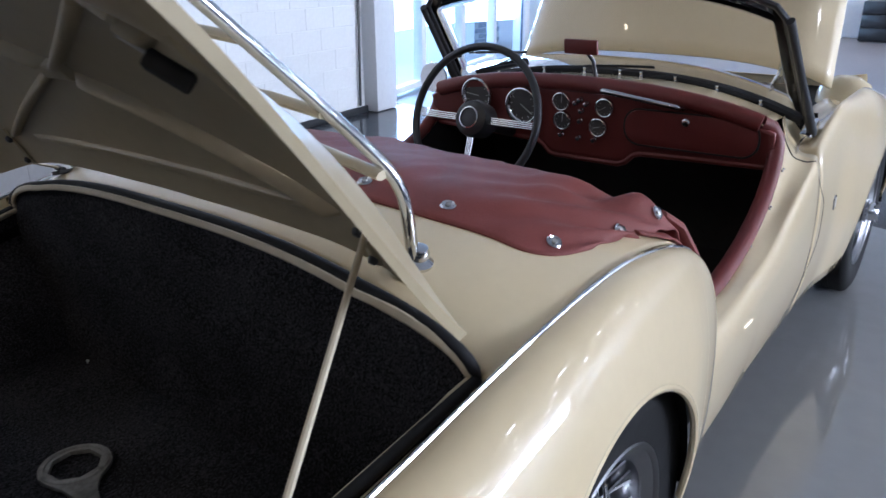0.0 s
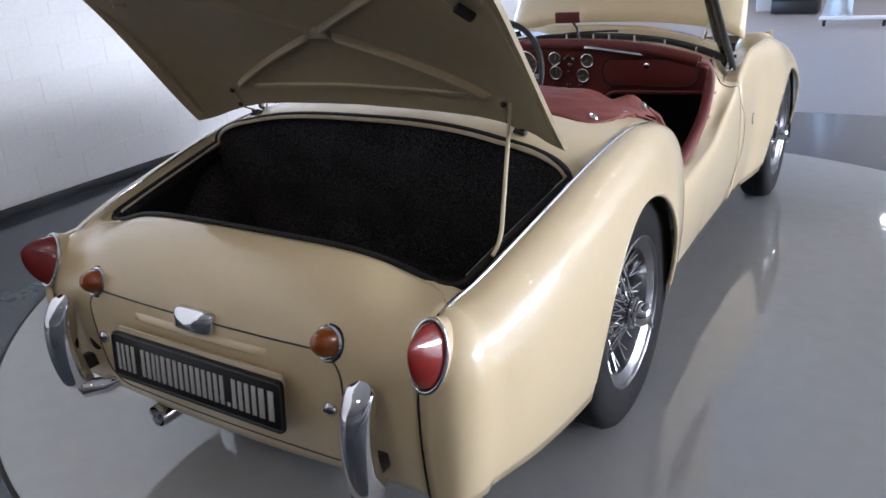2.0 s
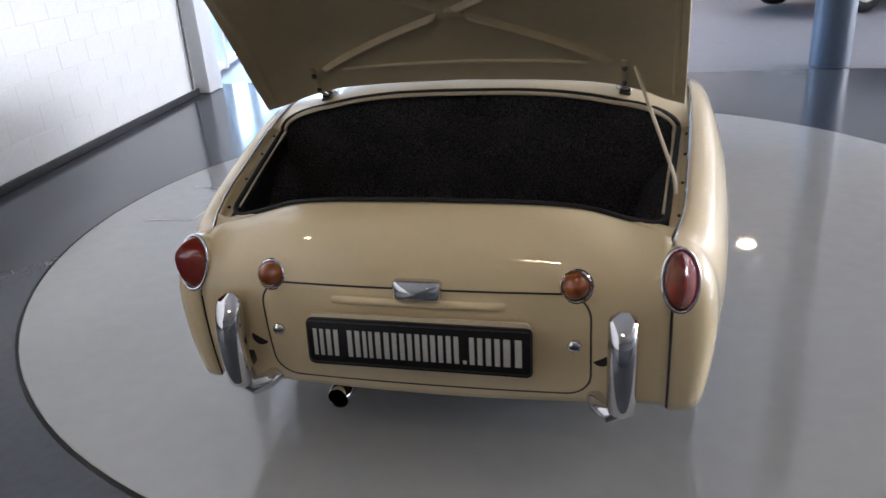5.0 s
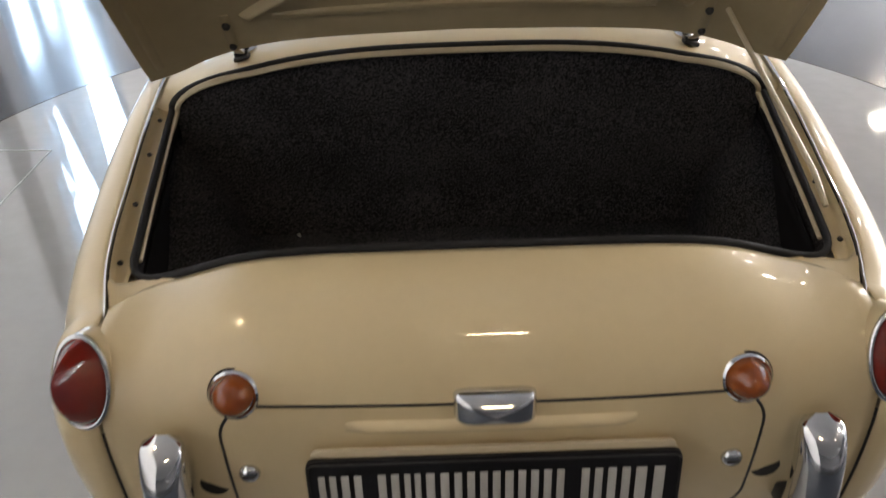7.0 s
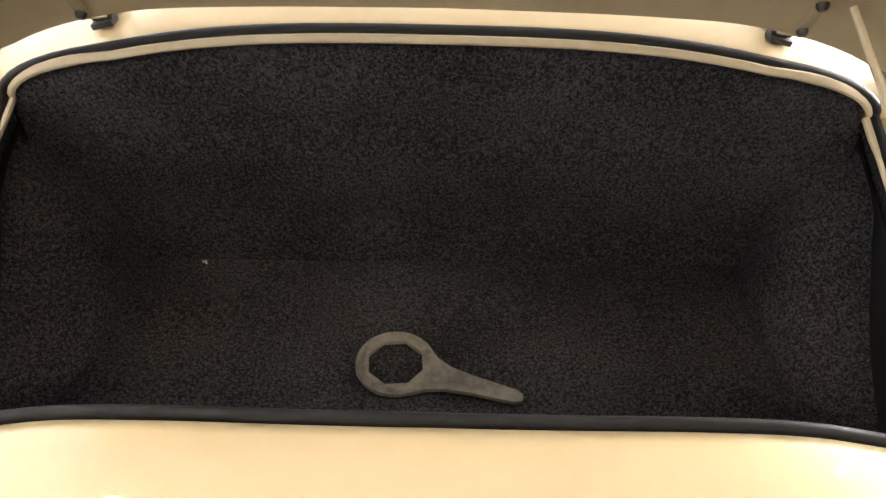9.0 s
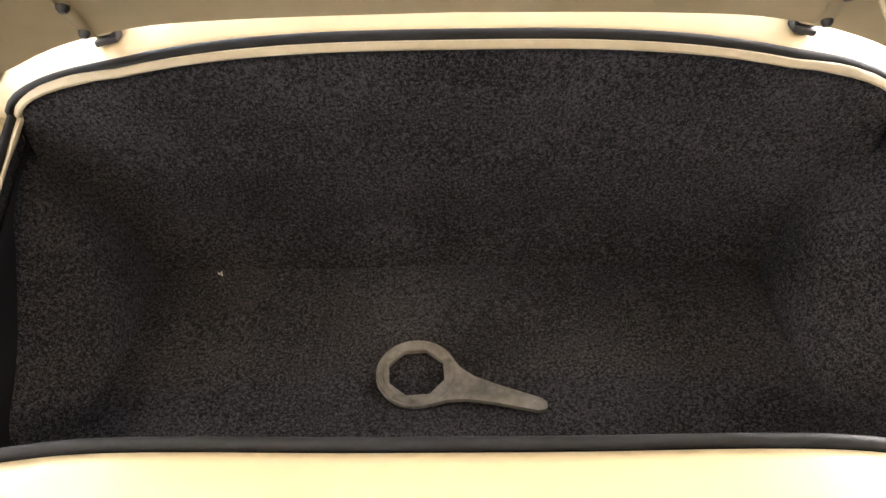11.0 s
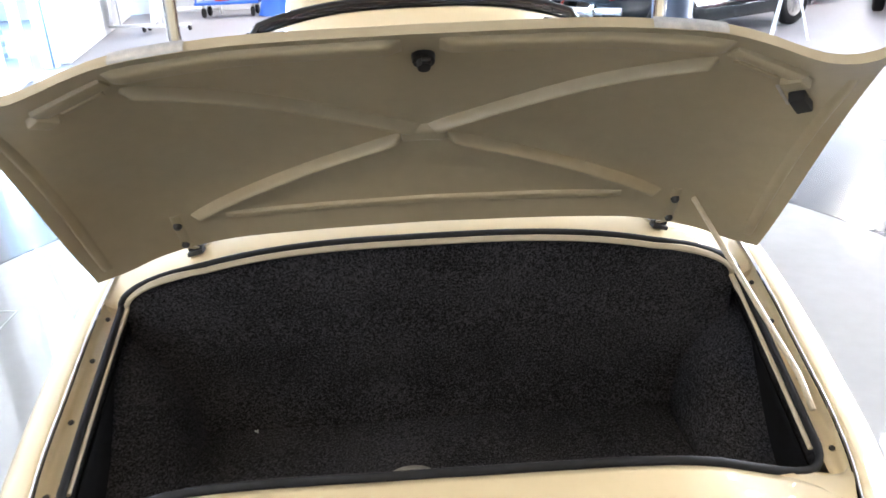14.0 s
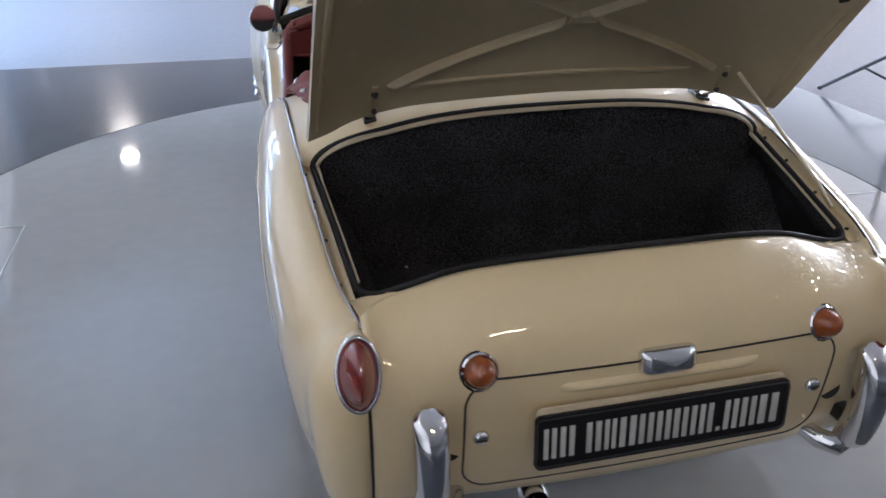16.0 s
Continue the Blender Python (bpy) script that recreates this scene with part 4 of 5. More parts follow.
# steering wheel
sw = Matrix.Translation((-0.245, 1.775, 0.775)) @ pose(0, 0, 0, 72, 0, 0)
steering = part("steering_wheel", tube([sw @ Vector((0.212 * math.cos(a), 0.212 * math.sin(a), 0)) for a in np.linspace(0, 2 * math.pi, 49)[:-1]], 0.0115, 10, True), BLACK, car, "black steering wheel with sprung metal spokes")
part("steering_hub", lathe([(0.052, -0.05), (0.056, 0.0), (0.052, 0.018), (0.036, 0.026), (0, 0.028)], sw, 28), BLACK, steering)
part("horn_ring", lathe([(0.030, 0.024), (0.032, 0.030), (0.028, 0.031)], sw, 24), CHROME, steering)
for a0 in (0, 180, 270):
    for k in (-1.5, -0.5, 0.5, 1.5):
        a = radians(a0)
        d, n2 = Vector((math.cos(a), math.sin(a), 0)), Vector((-math.sin(a), math.cos(a), 0))
        part("spoke", tube([sw @ (d * 0.05 + n2 * k * 0.0055), sw @ (d * 0.205 + n2 * k * 0.0055)], 0.0022, 6), CHROME, steering)
part("steering_column", tube([sw @ Vector((0, 0, -0.04)), sw @ Vector((0, 0, -0.30))], 0.022, 12), BLACK, steering)

# cockpit tub: floor, sides and bulkheads
tub = bmesh.new()
grid(lambda u, v: (mix(-0.58, 0.58, u), mix(1.0, 2.42, v), 0.235), 4, 6, tub)
grid(lambda u, v: (mix(-0.58, 0.58, u), 2.42 - 0.12 * v, mix(0.235, 0.80, v)), 4, 4, tub)
grid(lambda u, v: (mix(-0.58, 0.58, u), 1.02 - 0.05 * v, mix(0.235, 0.80, v)), 4, 4, tub)
for s in (1, -1):
    grid(lambda u, v: (s * 0.545, mix(1.0, 2.42, u), mix(0.235, along(mix(1.0, 2.42, u), (1.0, 1.2, 1.3, 1.6, 1.9, 2.42), (0.72, 0.56, 0.50, 0.50, 0.58, 0.70)), v)), 16, 4, tub)
grid(lambda u, v: (0.10 * math.sin(math.pi * (u - 0.5)), mix(1.0, 2.35, v), 0.235 + 0.16 * math.cos(math.pi * (u - 0.5)) ** 0.6), 10, 3, tub)
part("cockpit_lining", tub, DARK, car, "black carpeted cockpit lining")

# ---- red hood cover, folded over the rear of the cockpit ----
def fold(x, y):
    return 0.006 * noise.noise(Vector((x * 7, y * 9, 0.3))) + 0.003 * noise.noise(Vector((x * 22, y * 16, 1.7)))


def hood(u, v):
    x = mix(-1, 1, u)
    a = abs(x)
    half = along(v, (0, 0.25, 0.5, 1), (0.562, 0.571, 0.581, 0.588))
    y = mix(along(a, (0, 0.36, 0.62, 0.827, 0.89, 0.925, 0.96, 0.984, 1), (0.745, 0.749, 0.766, 0.797, 0.804, 0.816, 0.838, 0.868, 0.905)), 1.19, v) + 0.03 * (a**4) * v
    base = mix(deck_z(min(0.56, a * 0.56), min(y, 0.95)), along(a, (0, 0.7, 0.9, 1), (0.852, 0.836, 0.806, 0.765)), along(v, (0, 0.25, 0.7, 1), (0, 0.2, 0.85, 1)))
    top = along(v, (0, 0.06, 0.22, 0.5, 0.8, 0.93, 1.0), (0.003, 0.010, 0.020, 0.024, 0.014, -0.018, -0.12))
    top *= along(a, (0, 0.5, 0.8, 0.93, 1.0), (1.0, 0.92, 0.75, 0.6, 0.35))
    bump = 0.024 * math.exp(-(((a - 0.93) / 0.06) ** 2) - (((v - 0.80) / 0.12) ** 2)) - 0.018 * math.exp(-(((a - 0.80) / 0.06) ** 2) - (((v - 0.72) / 0.16) ** 2))
    crease = 0.020 * math.sin(34 * (a - 0.6 * v)) * max(0, a - 0.55) * math.sin(math.pi * v)
    return x * half, y, base + top + bump + crease + fold(x, y) * min(1, 8 * v)


cover_ob = part("hood_cover", grid(hood, 96, 36), CLOTH, car, "oxblood fabric cover over the folded hood", 70, 0.003)
for s in (1, -1):
    def flap(u, v):
        y = mix(1.05, 1.292, u)
        x = mix(0.535, along(y, (1.05, 1.09, 1.15, 1.292), (0.578, 0.594, 0.600, 0.604)), v)
        return s * x, y, deck_z(x, min(y, 1.235)) - max(0, y - 1.235) * 1.7 + 0.008 - 0.09 * (1 - v) ** 4 + 0.5 * fold(u * 2, v)
    part("cover_flap", grid(flap, 24, 12), CLOTH, cover_ob, "", 70, 0.003)
for s in (1, -1):
    hang = [(s * 0.560, 1.185, 0.792), (s * 0.578, 1.222, 0.762), (s * 0.594, 1.258, 0.706), (s * 0.602, 1.285, 0.650), (s * 0.603, 1.315, 0.596), (s * 0.598, 1.345, 0.560)]
    part("cover_edge", tube(hang, [0.012, 0.017, 0.018, 0.017, 0.017, 0.016], 10, flat=0.7), CLOTH, cover_ob)
for hx, hv in ((0.10, 0.09), (0.40, 0.09), (0.66, 0.09), (0.925, 0.11), (0.955, 0.48), (0.965, 0.80)):
    for s in (1, -1):
        u = 0.5 + s * hx / 2
        a, b, c = Vector(hood(u, hv)), Vector(hood(u + 0.01, hv)), Vector(hood(u, hv + 0.01))
        n3 = (b - a).cross(c - a).normalized()
        m3 = n3.to_track_quat("Z", "Y").to_matrix().to_4x4()
        m3.translation = a
        snap = part("snap_fastener", lathe([(0.0125, 0.001), (0.0125, 0.004), (0.010, 0.0065), (0.008, 0.0045), (0, 0.0045)], m3, 18), CHROME, cover_ob)
        part("snap_centre", lathe([(0.0045, 0.004), (0.0045, 0.007), (0, 0.0075)], m3, 10), STEEL, snap)

# ---- windscreen ----
def screen_pt(x, t):
    """t runs from the foot (0) to the head (1)."""
    a = abs(x) / 0.57
    return Vector((x * mix(1, 0.94, t), mix(2.25, 2.0, t) - 0.075 * a**2, mix(0.885 - 0.075 * a**2.6, 1.163 - 0.066 * a**3, t)))


pane = part("windscreen", grid(lambda u, v: screen_pt(mix(-0.565, 0.565, u), v), 30, 6), GLASS, car, "clear windscreen in a black and chrome frame", 60, 0.004)
pane.visible_shadow = False
loop = [screen_pt(x, 0) for x in np.linspace(-0.57, 0.57, 30)] + [screen_pt(0.572, t) for t in np.linspace(0.05, 0.93, 10)] + [screen_pt(x, 1) for x in np.linspace(0.55, -0.55, 30)] + [screen_pt(-0.572, t) for t in np.linspace(0.93, 0.05, 10)]
part("windscreen_frame", tube(loop, 0.0085, 8, True), BLACK, pane)
for s in (1, -1):
    post = [screen_pt(s * 0.585, t) + Vector((0, -0.006, 0)) for t in np.linspace(-0.16, 0.93, 8)]
    part("screen_post", tube(post, [0.013] * 3 + [0.0105] * 5, 10, flat=1.2), BLACK, pane, "black windscreen post")
    part("post_foot", box(0.035, 0.10, 0.03, pose(s * 0.578, 2.225, 0.765, 20, 0, 0), 0.010), CHROME, pane)
part("scuttle_seal", tube([screen_pt(x, 0) + Vector((0, -0.012, -0.012)) for x in np.linspace(-0.57, 0.57, 30)], 0.013, 8), RUBBER, pane)
for x in (-0.40, -0.24, -0.10, 0.02, 0.09, 0.20, 0.33, 0.46):
    p = screen_pt(x, 0)
    part("hood_stud", lathe([(0.006, 0), (0.006, 0.006), (0.003, 0.010), (0.005, 0.018), (0, 0.020)], pose(p.x, p.y - 0.06, p.z - 0.012, 15, 0, 0), 10), CHROME, car)
for x in (-0.24, 0.22):
    p = screen_pt(x, 0) + Vector((0, 0.035, 0.0))
    wiper = part("wiper", tube([p, p + Vector((-0.10, 0.0, 0.018)), p + Vector((-0.26, -0.005, 0.032))], [0.005, 0.004, 0.003], 6), STEEL, car, "windscreen wiper")
    part("wiper_blade", tube([p + Vector((-0.36, -0.012, 0.024)), p + Vector((-0.12, -0.012, 0.040))], 0.005, 6), BLACK, wiper)
    part("wiper_pivot", lathe([(0.014, -0.02), (0.014, 0.006), (0.008, 0.014), (0, 0.015)], Matrix.Translation(p), 12), CHROME, wiper)
mirror_in = part("inner_mirror", box(0.105, 0.012, 0.042, pose(0.004, 1.945, 0.980, 8, 0, 0), 0.005), VINYL, car, "small interior mirror on the scuttle")
part("mirror_stalk", tube([(0.016, 1.955, 0.968), (0.030, 1.975, 0.940), (0.036, 1.985, 0.895)], 0.006, 8), BLACK, mirror_in)
# wing mirrors, small chrome rounds
for s in (-1,):
    wm = Matrix.Translation((s * 0.634, 2.09, 0.828)) @ pose(0, 0, 0, 88, 0, -s * 10)
    wmir = part("door_mirror", lathe([(0, -0.035), (0.024, -0.032), (0.044, -0.018), (0.052, 0.0), (0.051, 0.004), (0.048, 0.004)], wm, 28), CHROME, car, "round chrome door mirror")
    part("mirror_glass", lathe([(0.049, 0.0045), (0, 0.0045)], wm, 28), CHROME, wmir)
    part("mirror_stem", tube([wm @ Vector((0, -0.03, -0.012)), (s * 0.600, 2.14, 0.79)], 0.006, 8), CHROME, wmir)

# ---- bonnet, standing open ----
BY, BZ, BA = 2.50, 0.878, radians(63)


def bonnet(u, v):
    x = mix(-1, 1, u)
    half = mix(0.555, 0.47, v)
    p = 1.16 * v
    crown = 0.085 * (1 - abs(x) ** 2.5) + 0.10 * math.sin(math.pi * min(1, v * 0.9 + 0.1)) * (1 - abs(x) ** 4) * 0.3 - 0.03 * max(0, abs(x) - 0.85) / 0.15
    rise = -0.055 * (1 - abs(x) ** 2.6) * 0
    return x * half, BY + math.cos(BA) * p - math.sin(BA) * crown + 0.03, BZ + math.sin(BA) * p + math.cos(BA) * crown + rise - 0.03 * abs(x) ** 4 * (1 - v)


part("bonnet", grid(bonnet, 44, 24), CREAM, car, "cream bonnet standing open", 60, 0.012)
stays = bend([(0.40, 2.50, 0.84), (0.42, 2.49, 0.88), (0.43, 2.46, 0.95)])
part("bonnet_catch", tube(stays, 0.008, 8), CHROME, car, "chrome bonnet catch")
part("washer_jet", lathe([(0.022, -0.01), (0.022, 0.004), (0.014, 0.012), (0, 0.013)], pose(0.40, 2.44, 0.835), 14), CHROME, car)
part("engine_bay_lining", grid(lambda u, v: (mix(-0.52, 0.52, u), mix(2.46, 3.55, v), 0.70 - 0.05 * math.sin(math.pi * v)), 6, 6), DARK, car)
part("front_apron", grid(lambda u, v: (mix(-0.52, 0.52, u), 3.50 + 0.20 * math.sin(math.pi / 2 * v) * (1 - 0.35 * abs(2 * u - 1) ** 3), 0.74 + 0.03 * abs(2 * u - 1) ** 4 * (1 - v) - 0.42 * v**1.6), 24, 14), CREAM, car, "cream front apron", 60, 0.003)
for s in (1, -1):
    part("headlamp_hump", lathe([(0.0, 0.075), (0.05, 0.066), (0.09, 0.040), (0.105, 0.0), (0.105, -0.10)], pose(s * 0.47, 3.38, 0.70, -20, 0, 0), 24), CREAM, car)

# ---- wheels ----
def build_wheel(x, y, s):
    wm = pose(x, y, 0.318, 0, s * 90, 0)
    wheel = part("wire_wheel", lathe([(0.205, -0.062), (0.200, -0.055), (0.178, -0.045), (0.172, 0.0), (0.178, 0.040), (0.192, 0.050), (0.198, 0.058), (0.192, 0.056), (0.172, 0.044), (0.168, 0.0), (0.172, -0.05), (0.198, -0.062)], wm, 56), RIM_DARKENED, car, "chrome wire wheel with a black tyre")
    part("rim_lip", lathe([(0.197, 0.057), (0.199, 0.062), (0.205, 0.0655), (0.208, 0.063), (0.204, 0.056), (0.197, 0.057)], wm, 56), RIM_DARKENED, wheel)
    part("tyre", lathe([(0.204, -0.060), (0.225, -0.066), (0.262, -0.071), (0.292, -0.068), (0.310, -0.058), (0.3175, -0.044), (0.3175, -0.014), (0.3135, -0.013), (0.3135, -0.009), (0.3175, -0.008), (0.3175, 0.008), (0.3135, 0.009), (0.3135, 0.013), (0.3175, 0.014), (0.3175, 0.044), (0.310, 0.058), (0.292, 0.068), (0.262, 0.071), (0.225, 0.067), (0.206, 0.062)], wm, 64), TYRE, wheel, "black ribbed tyre")
    part("brake_drum", lathe([(0.0, -0.01), (0.125, -0.01), (0.128, -0.016), (0.128, -0.07), (0.0, -0.07)], wm, 32), DRUM, wheel)
    part("hub_shell", lathe([(0.060, -0.03), (0.052, -0.015), (0.036, 0.010), (0.034, 0.052), (0.044, 0.060), (0.044, 0.066), (0.0, 0.068)], wm, 28), CHROME, wheel)
    knock = part("knock_off_cap", lathe([(0.033, 0.058), (0.036, 0.070), (0.034, 0.086), (0.027, 0.099), (0.016, 0.107), (0.0, 0.109)], wm, 24), CHROME, wheel, "two-eared chrome knock-off cap")
    for e in (1, -1):
        part("cap_ear", tube([wm @ Vector((0.012 * e, 0.010 * e, 0.093)), wm @ Vector((0.032 * e, 0.020 * e, 0.099)), wm @ Vector((0.047 * e, 0.027 * e, 0.105))], [0.011, 0.010, 0.006], 8, flat=0.6), CHROME, knock)
    for k in range(30):
        for inner_z, rim_z, tw, r0 in ((0.050, -0.012, 0.42, 0.041), (-0.022, 0.030, -0.40, 0.056)):
            a = 2 * math.pi * (k + (0.5 if inner_z > 0 else 0)) / 30
            b = a + tw * (1 if k % 2 else -1)
            part("spoke", tube([wm @ Vector((r0 * math.cos(a), r0 * math.sin(a), inner_z)), wm @ Vector((0.174 * math.cos(b), 0.174 * math.sin(b), rim_z))], 0.0029, 5), CHROME, wheel)


for s in (1, -1):
    build_wheel(s * 0.592, 0.838, s)
    build_wheel(s * 0.597, 3.085, s)
part("axle_and_frame", box(1.06, 0.09, 0.09, pose(0, 0.842, 0.318), 0.02), DARK, car)
part("chassis", box(0.9, 3.0, 0.10, pose(0, 1.75, 0.245), 0.02), DARK, car)
part("front_axle", box(1.06, 0.09, 0.09, pose(0, 3.085, 0.318), 0.02), DARK, car)

# ---- spanner on the boot floor ----
spanner_m = pose(-0.053, 0.396, FZ + 0.006, 0, 0, -18)
sp = bmesh.new()
ringo = [(0.054 * math.cos(a), 0.054 * math.sin(a)) for a in np.linspace(0, 2 * math.pi, 49)[:-1]]
ringi = []
for k in range(48):
    a = 2 * math.pi * k / 48
    ringi.append((lambda r: (r * math.cos(a), r * math.sin(a)))(0.0395 / math.cos((a % (math.pi / 4)) - math.pi / 8) * math.cos(math.pi / 8)))
vo = [[sp.verts.new(spanner_m @ Vector((x, y, z))) for x, y in ringo] for z in (0, 0.007)]
vi = [[sp.verts.new(spanner_m @ Vector((x, y, z))) for x, y in ringi] for z in (0, 0.007)]
for k in range(48):
    j = (k + 1) % 48
    sp.faces.new((vo[1][k], vo[1][j], vi[1][j], vi[1][k]))
    sp.faces.new((vo[0][k], vi[0][k], vi[0][j], vo[0][j]))
    sp.faces.new((vo[0][k], vo[0][j], vo[1][j], vo[1][k]))
    sp.faces.new((vi[0][k], vi[1][k], vi[1][j], vi[0][j]))
WORN = material("worn_tool_steel", (0.27, 0.255, 0.225), 0.42, 0.5, 90, 0.5, 0.15, 0, 25)
spanner = thing("ring_spanner", "worn grey steel ring spanner on the boot carpet", "spanner")
part("ring_head", sp, WORN, spanner, "", 35)
part("ring_collar", tube([spanner_m @ Vector((0.0475 * math.cos(a), 0.0475 * math.sin(a), 0.0062)) for a in np.linspace(0, 2 * math.pi, 41)[:-1]], 0.0042, 8, True, flat=0.7), WORN, spanner)
part("spanner_handle", prism([(0.036, 0.040), (0.052, 0.026), (0.075, 0.017), (0.110, 0.013), (0.168, 0.010), (0.176, 0.006), (0.178, 0.0), (0.176, -0.006), (0.168, -0.010), (0.110, -0.015), (0.075, -0.021), (0.052, -0.030), (0.036, -0.042), (0.047, -0.022), (0.051, 0.0), (0.047, 0.022)], 0.0066, spanner_m @ pose(0, 0, 0.0001)), WORN, spanner, "", 35)
tagged(part("paper_scrap", grid(lambda u, v: (-0.361 + 0.006 * u - 0.002 * v, 0.586 + 0.005 * v, FZ + 0.008 + 0.003 * math.sin(5 * u + 3 * v)), 3, 3), PLATE_MARK, None, "", 70, 0.001), "tiny white scrap on the boot carpet", "scrap")

# ---- glazed front and far hall ----
sky_card = part("backdrop_outside", grid(lambda u, v: (mix(-6.6, -9.2, u), mix(2.0, 15, u), mix(0, 5, v)), 1, 1), glow("bright_outdoors", (0.45, 0.72, 1.0), 7.5))
tagged(sky_card, "bright overexposed outdoors beyond the glazing", "backdrop", kind="structure")
GA, GB = Vector((-3.60, 5.0, 0)), Vector((-4.80, 9.5, 0))
gd = (GB - GA).normalized()
gl = (GB - GA).length
gm0 = Matrix.Translation(GA) @ Matrix.Rotation(math.atan2(gd.y, gd.x), 4, "Z")
win = thing("window_1", "tall white-framed glazed front with bright daylight", "window", kind="structure")
for k in range(13):
    if k > 9 and k % 3:
        continue
    part("window_frame", box(0.11 if k % 3 == 0 else 0.04, 0.10, 3.4 if k % 3 == 0 else 2.4, gm0 @ pose(gl * k / 12, 0, 1.7 if k % 3 == 0 else 2.18), 0.006), WHITE_METAL, win)
for z in (0.05, 0.95, 1.4, 1.85, 2.3, 2.75, 3.35):
    part("window_rail", box(gl * 0.75, 0.08, 0.06, gm0 @ pose(gl * 0.375, 0, z), 0.006), WHITE_METAL, win)
tagged(part("wall_jamb", box(0.30, 0.35, 4.3, wallm @ pose(wlen + 0.0, 0.05, 2.15), 0.01), WHITE_METAL), "white jamb at the end of the block wall", "wall", kind="structure")
tagged(part("wall_northwest", box(7.6, 0.15, 4.3, Matrix.Translation((-5.5, 13.4, 2.15)) @ pose(0, 0, 0, 0, 0, 103)), WHITE_METAL), "white panelled wall beyond the glazing", "wall", kind="structure")
tagged(part("column", lathe([(0.155, 0), (0.155, 4.3)], pose(2.02, 5.42, 0), 32), GREY_COLUMN), "round blue-grey steel column", "column")
tagged(part("wall_lintel", box(gl + 0.1, 0.15, 0.9, gm0 @ pose(gl / 2, 0, 3.86)), WHITE_METAL), "white wall above the glazed opening", "wall", kind="structure")
win2 = thing("window_2", "long window band in the east wall", "window", kind="structure")
for z in (0.95, 3.95):
    part("window_frame", box(0.08, 18.2, 0.10, pose(20.86, 7.0, z), 0.01), WHITE_METAL, win2)
part("pane", box(0.02, 18.0, 2.9, pose(20.88, 7.0, 2.45)), glow("bright_window_pane", (0.86, 0.93, 1.0), 2.5), win2)
for k in range(13):
    part("mullion", box(0.10, 0.16, 3.0, pose(20.60, -2.0 + 18 * k / 12, 2.45), 0.01), WHITE_METAL, win2)
part("transom", box(0.10, 18.0, 0.12, pose(20.60, 7.0, 2.6), 0.01), WHITE_METAL, win2)

# white posts of the side entrance, and the fittings on the wall behind them
for x, y, w in ((-4.68, 9.42, 0.16), (-4.94, 10.42, 0.22)):
    tagged(part("wall_jamb", box(w, 0.20, 3.4, pose(x, y, 1.7, 0, 0, 13), 0.01), WHITE_METAL), "white post of the side entrance", "wall", kind="structure")
    tagged(part("trim_post_slot", box(0.03, 0.012, 3.3, pose(x + w * 0.42, y - 0.115, 1.66, 0, 0, 13), 0.004), GREY_COLUMN), "blue-grey slot down the white post", "trim", kind="structure")
for y, z, h in ((11.15, 0.86, 0.10), (11.35, 0.47, 0.20)):
    tagged(part("door_lock", box(0.05, 0.07, h, pose(-4.72 - (y - 9.7) * 0.231, y, z, 0, 0, 13), 0.012), BLACK), "black lock fitting on the white wall", "lock")

# brick pier outdoors, in the shade beyond the glazing
BRICK = material("shaded_blue_brick", (0.20, 0.22, 0.27), 0.8, 0, 60, 0.25, 0.2, 0, 8)
MORTAR = material("pale_mortar", (0.42, 0.43, 0.45), 0.9, 0, 60, 0.1, 0.1)
pier = part("wall_pier", box(0.40, 0.70, 3.6, pose(-6.05, 10.3, 1.8)), MORTAR)
tagged(pier, "blue-grey brick pier outdoors beyond the glazing", "wall", kind="structure")
brick_me = bpy.data.meshes.new("brick")
brick_bm = box(0.42, 0.225, 0.068, None, 0.004, None, 1)
brick_bm.to_mesh(brick_me)
brick_bm.free()
brick_me.materials.append(BRICK)
for row in range(44):
    for col in range(3):
        if row % 2 and col == 2:
            continue
        ob = new("brick", brick_me)
        ob.parent = pier
        ob.matrix_basis = pose(-6.05, 10.3 + (col - 1) * 0.235 + (0.118 if row % 2 else 0), 0.04 + row * 0.08)


